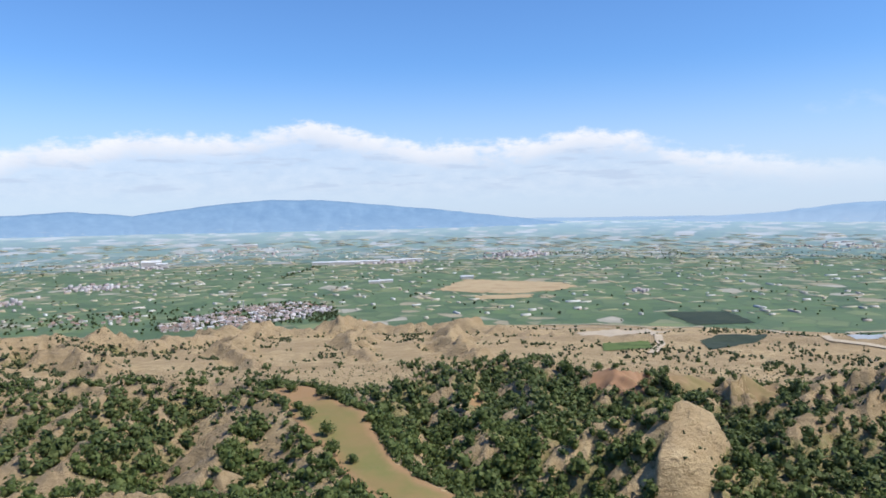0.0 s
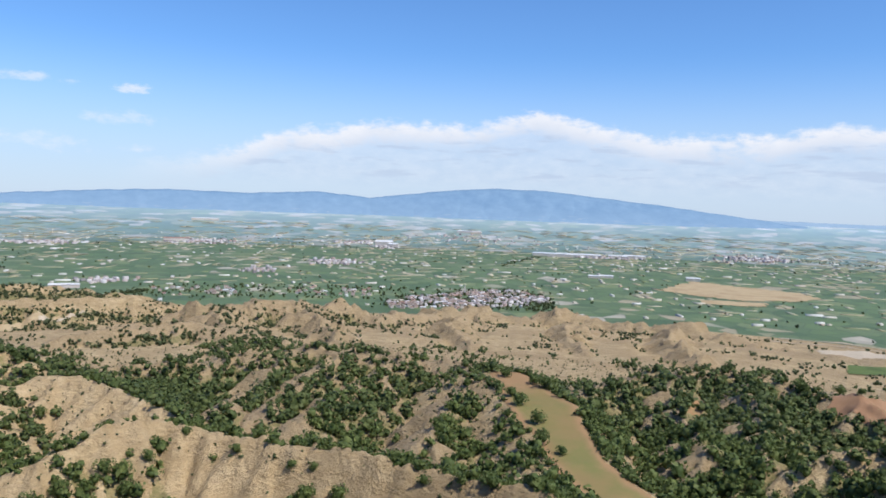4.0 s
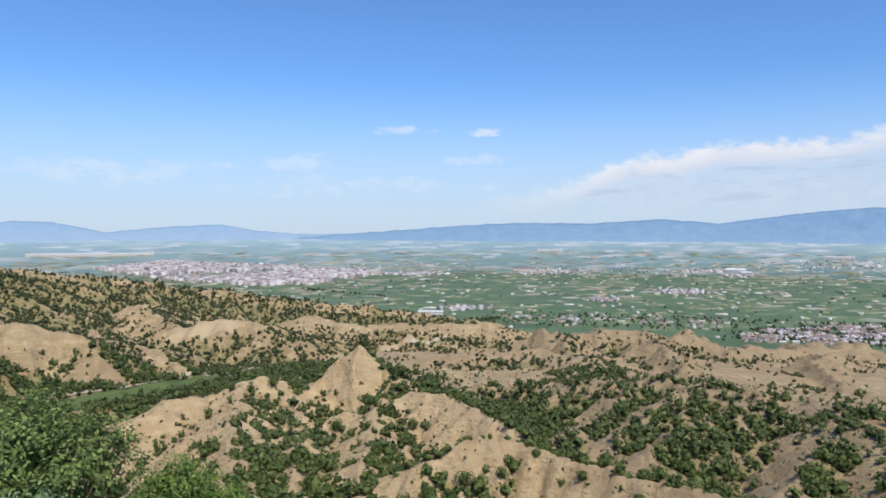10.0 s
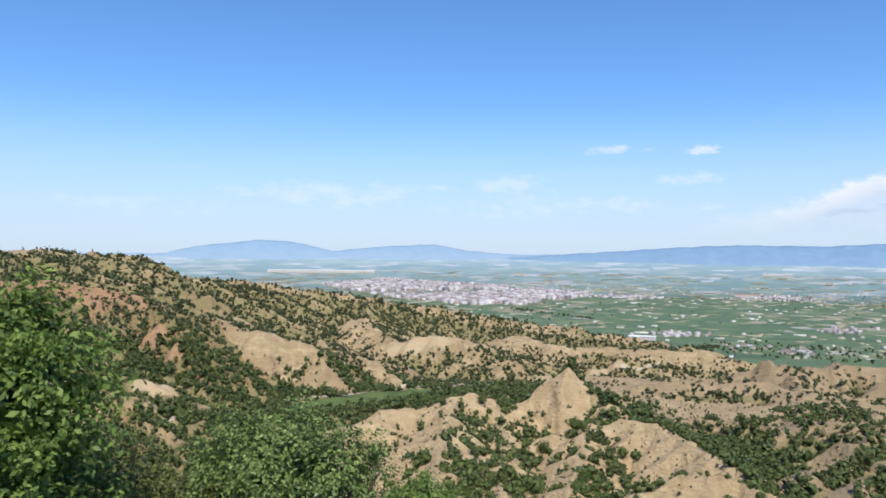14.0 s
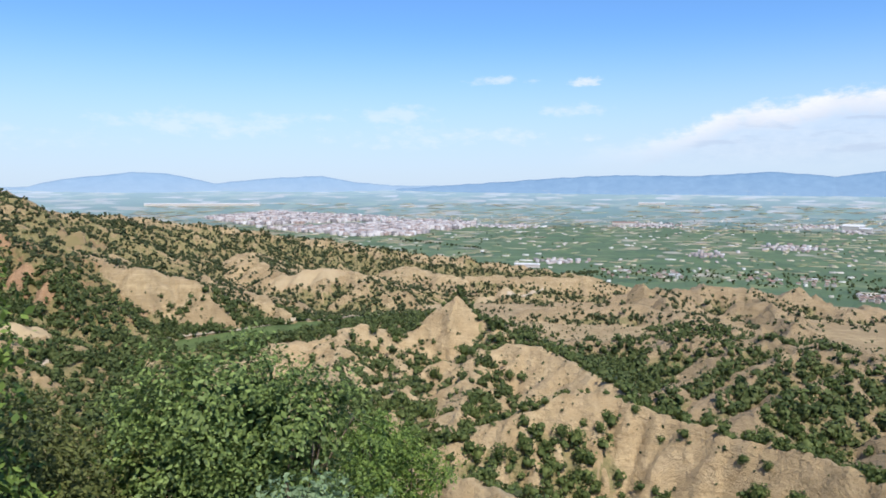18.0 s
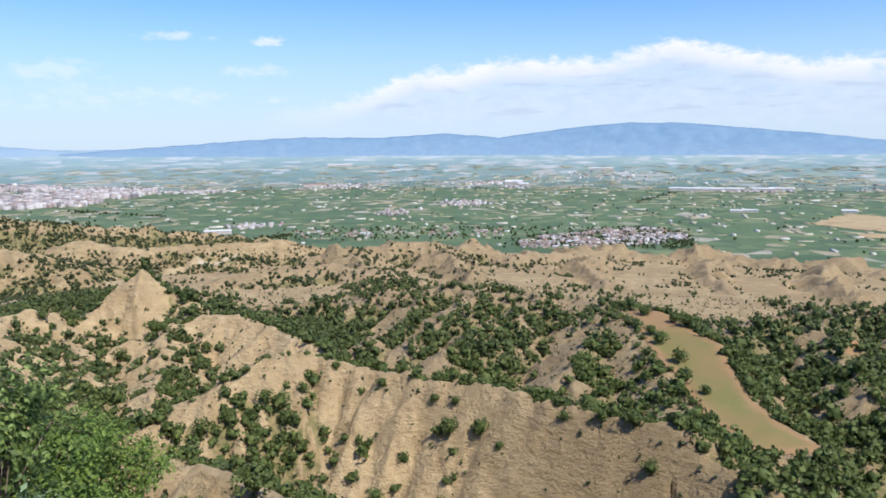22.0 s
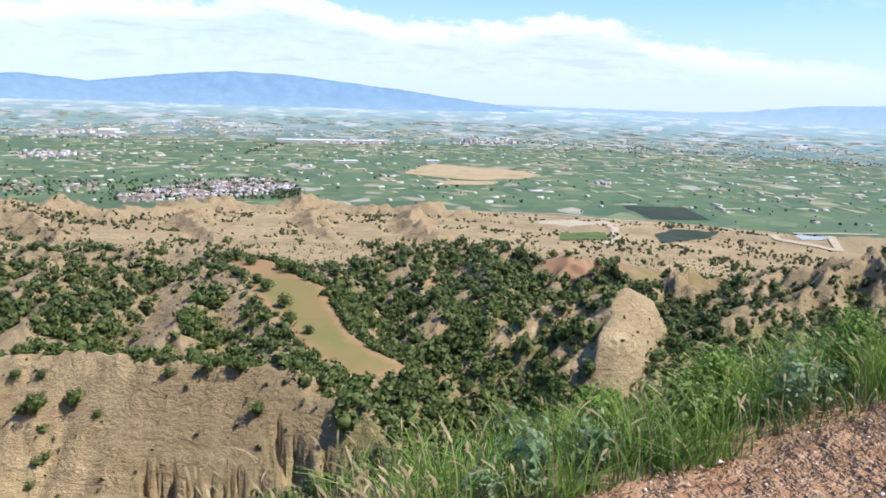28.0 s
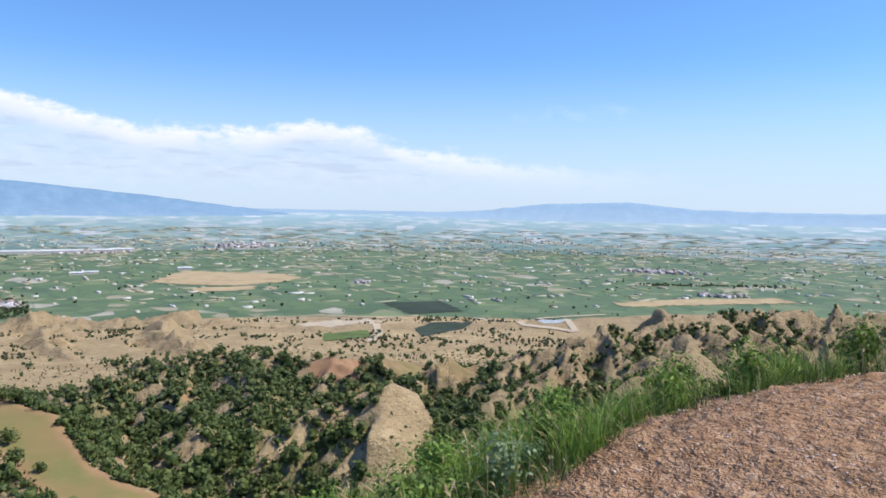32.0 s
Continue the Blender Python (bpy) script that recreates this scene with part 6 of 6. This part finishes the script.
def blades(name, label, x, y, rng, hmin, hmax, width, mat, bend=0.35, category="grass"):
    """Curved tapering blades: three joints each."""
    n = len(x)
    z = terrain(x, y)[0]
    h = rng.uniform(hmin, hmax, n)
    a, b = rng.uniform(0, 6.283, n), rng.uniform(0, 6.283, n)
    lean = rng.normal(0, bend, n) * h
    wv = np.stack([np.cos(a), np.sin(a), 0 * a], -1) * width
    dv = np.stack([np.cos(b), np.sin(b), 0 * b], -1)
    base = np.stack([x, y, z - 0.02], -1)
    V = []
    for t, w in ((0, 1.0), (0.4, 0.9), (0.75, 0.6), (1.0, 0.12)):
        c = base + dv * (lean * t ** 2)[:, None] + np.array([0, 0, 1.0]) * (h * (t - 0.12 * t ** 3))[:, None]
        V += [c - wv * w / 2, c + wv * w / 2]
    V = np.stack(V, 1).reshape(-1, 3)
    q = np.array([(0, 1, 3, 2), (2, 3, 5, 4), (4, 5, 7, 6)])
    F = (q[None] + (np.arange(n) * 8)[:, None, None]).reshape(-1, 4)
    return tagged(new(name, mesh_of(name, V, F, [mat])), label, category, kind="stuff")


M_GRASS = mat_leaf("fresh_grass", (0.10, 0.19, 0.026), (0.32, 0.45, 0.095), 0.3)
M_GRASS_LOW = mat_leaf("dark_low_grass", (0.06, 0.11, 0.02), (0.19, 0.27, 0.06), 0.3, 0.25)
M_STUBBLE_GRASS = mat_leaf("orange_dry_grass", (0.34, 0.19, 0.09), (0.58, 0.38, 0.20), 0.2, 0.2)
M_STRAW = mat_leaf("dry_straw", (0.30, 0.22, 0.11), (0.52, 0.42, 0.25), 0.2)
M_STONE = mat_island("soil_crumbs", (0.0, (0.28, 0.15, 0.085)), (0.35, (0.45, 0.28, 0.18)), (0.7, (0.60, 0.43, 0.33)), (1.0, (0.76, 0.63, 0.56)))


def stalks(name, label, x, y, rng, hmin, hmax):
    """Dry stems that bow over, each with a drooping ear."""
    n = len(x)
    z = terrain(x, y)[0]
    h, a, b = rng.uniform(hmin, hmax, n), rng.uniform(0, 6.283, n), rng.normal(2.2, 1.0, n)
    lean = np.abs(rng.normal(0.25, 0.2, n)) * h
    wv = np.stack([np.cos(a), np.sin(a), 0 * a], -1)
    dv = np.stack([np.cos(b), np.sin(b), 0 * b], -1)
    base = np.stack([x, y, z - 0.02], -1)
    V = []
    for t, w in ((0, 0.0022), (0.45, 0.0020), (0.78, 0.0016), (0.80, 0.0052), (0.92, 0.0075), (1.04, 0.001)):
        c = base + dv * (lean * t ** 2.2)[:, None] + np.array([0, 0, 1.0]) * (h * (t - 0.22 * t ** 4))[:, None]
        V += [c - wv * w, c + wv * w]
    V = np.stack(V, 1).reshape(-1, 3)
    q = np.array([(2 * i, 2 * i + 1, 2 * i + 3, 2 * i + 2) for i in range(5)])
    F = (q[None] + (np.arange(n) * 12)[:, None, None]).reshape(-1, 4)
    return tagged(new(name, mesh_of(name, V, F, [M_STRAW])), label, "grass", kind="stuff")


def lip_cover():
    rng = np.random.default_rng(21)
    x, y = lip_points(rng, 90000, 2.5, 13, 0.0, 3.0)
    tuft = fbm(x / 0.35, y / 0.35, 300) + 0.6 * fbm(x / 1.3, y / 1.3, 301)
    k = (0.40 + 1.2 * tuft) * np.clip((x - 1.9) / 1.6, 0.1, 1) > rng.uniform(0, 1, len(x))
    x, y, tuft = x[k], y[k], tuft[k]
    tall = tuft > 0.22
    blades("grass", "tall fresh green grass on the lip of the slope", x[tall], y[tall], rng, 0.10, 0.42, 0.008, M_GRASS, 0.75)
    blades("grass", "short dark green grass under the tall blades", x[~tall], y[~tall], rng, 0.04, 0.22, 0.010, M_GRASS_LOW, 1.0)
    x, y = lip_points(rng, 1500, 0.2, 13, -0.1, 1.8)
    stalks("dry_grass", "dry straw stalks with ears among the green grass", x, y, rng, 0.15, 0.48)
    x, y = lip_points(rng, 420, 1.3, 2.6, -0.1, 0.6)
    stalks("dry_grass", "pale dry grass stalks with ears above the gully", x, y, rng, 0.15, 0.36)
    x, y = lip_points(rng, 15000, 1.0, 13, -3.2, 0.15)
    blades("stubble", "short trampled orange dry grass on reddish soil", x, y, rng, 0.012, 0.05, 0.004, M_STUBBLE_GRASS, 1.6)
    # crumbs of soil, petals and small stones
    n = 30000
    x, y = lip_points(rng, n, 1.0, 14, -4.2, 0.12)
    z = terrain(x, y)[0]
    s = rng.gamma(1.5, 0.0022, n) + 0.0022
    u = np.array([(1, 0, 0), (0, 1, 0), (-1, 0, 0), (0, -1, 0), (0, 0, 0.7), (0, 0, -0.5)], float)
    J = u[None] * rng.uniform(0.6, 1.4, (n, 6, 1)) * s[:, None, None] + rng.normal(0, 0.2, (n, 6, 3)) * s[:, None, None]
    V = J + np.stack([x, y, z + s * 0.3], -1)[:, None]
    tri = np.array([(0, 1, 4), (1, 2, 4), (2, 3, 4), (3, 0, 4), (1, 0, 5), (2, 1, 5), (3, 2, 5), (0, 3, 5)])
    F = (tri[None] + (np.arange(n) * 6)[:, None, None]).reshape(-1, 3)
    tagged(new("soil_crumbs", mesh_of("soil_crumbs", V.reshape(-1, 3), F, [M_STONE])), "reddish soil crumbs, pale petals and small stones", "gravel", kind="stuff")


lip_cover()


def weed(label, x, y, tall, n, size, mat, seed):
    """A leafy weed: a few stems with small leaves."""
    rng = np.random.default_rng(seed)
    foot = foot_of(x, y)
    thing = tagged(new("weed"), label, "plant", "weeds on the lip")
    thing.location = foot
    stems, V, F, off = [], [], [], 0
    for _ in range(n):
        a, r = rng.uniform(0, 6.283), rng.uniform(0.1, 0.45) * tall
        tip = Vector((r * math.cos(a), r * math.sin(a), tall * rng.uniform(0.6, 1.0)))
        stems.append(tube([(0, 0, -0.03), tip * 0.5 + Vector((0, 0, 0.08 * tall)), tip], [0.004, 0.003, 0.0015], 4))
    for stem in stems:
        part("stem", mesh_of("stem", *stem, [M_GRASS]), thing)
    lobes = [(0, 0, tall * 0.55, tall * 0.35, tall * 0.45)]
    part("foliage", mesh_of("foliage", *leaf_cloud(rng, lobes, n * 26, size, 0.5, 13), [mat]), thing)


for i, (x, y, tall, n, mat, label) in enumerate((
        (3.0, -1.75, 0.34, 9, M_TEAL, "pale green broad-leaved weed at the soil's edge"), (3.9, -1.35, 0.42, 10, M_OAK_LIT, "bright green leafy weed at the soil's edge"),
        (4.6, -1.15, 0.36, 9, M_TEAL, "pale green broad-leaved weed at the soil's edge"), (5.2, -0.7, 0.34, 12, M_OAK_LIT, "bright green leafy weed in the grass"),
        (6.3, -0.55, 0.34, 12, M_GRASS, "tall green weed standing on the lip"), (7.1, -0.6, 0.36, 14, M_GRASS, "tall green weed standing on the lip"), (7.9, -0.95, 0.45, 14, M_OAK_LIT, "tall yellow-green weed on the skyline of the lip"),
        (3.4, -1.5, 0.22, 10, M_TEAL, "pale green broad-leaved weed at the soil's edge"), (4.2, -1.05, 0.30, 12, M_OAK_LIT, "bright green leafy weed in the grass"), (4.9, -0.95, 0.20, 9, M_TEAL, "low grey-green weed at the soil's edge"),
        (5.5, -0.35, 0.42, 14, M_GRASS, "tall green weed in the grass"), (3.6, -0.9, 0.36, 12, M_GRASS, "tall green weed in the grass"), (2.75, -1.95, 0.20, 8, M_TEAL, "low grey-green weed at the soil's edge"),
        (4.5, -0.4, 0.44, 14, M_GRASS, "tall green weed in the grass"), (6.7, -0.2, 0.40, 14, M_OAK_LIT, "bright green leafy weed in the grass"), (2.9, -2.75, 0.08, 6, M_TEAL, "tiny grey-green rosette on bare soil"),
        (3.4, -2.6, 0.09, 6, M_TEAL, "tiny grey-green rosette on bare soil"))):
    weed(label, x, y, tall, n, 0.02 if tall > 0.2 else 0.012, mat, 60 + i)
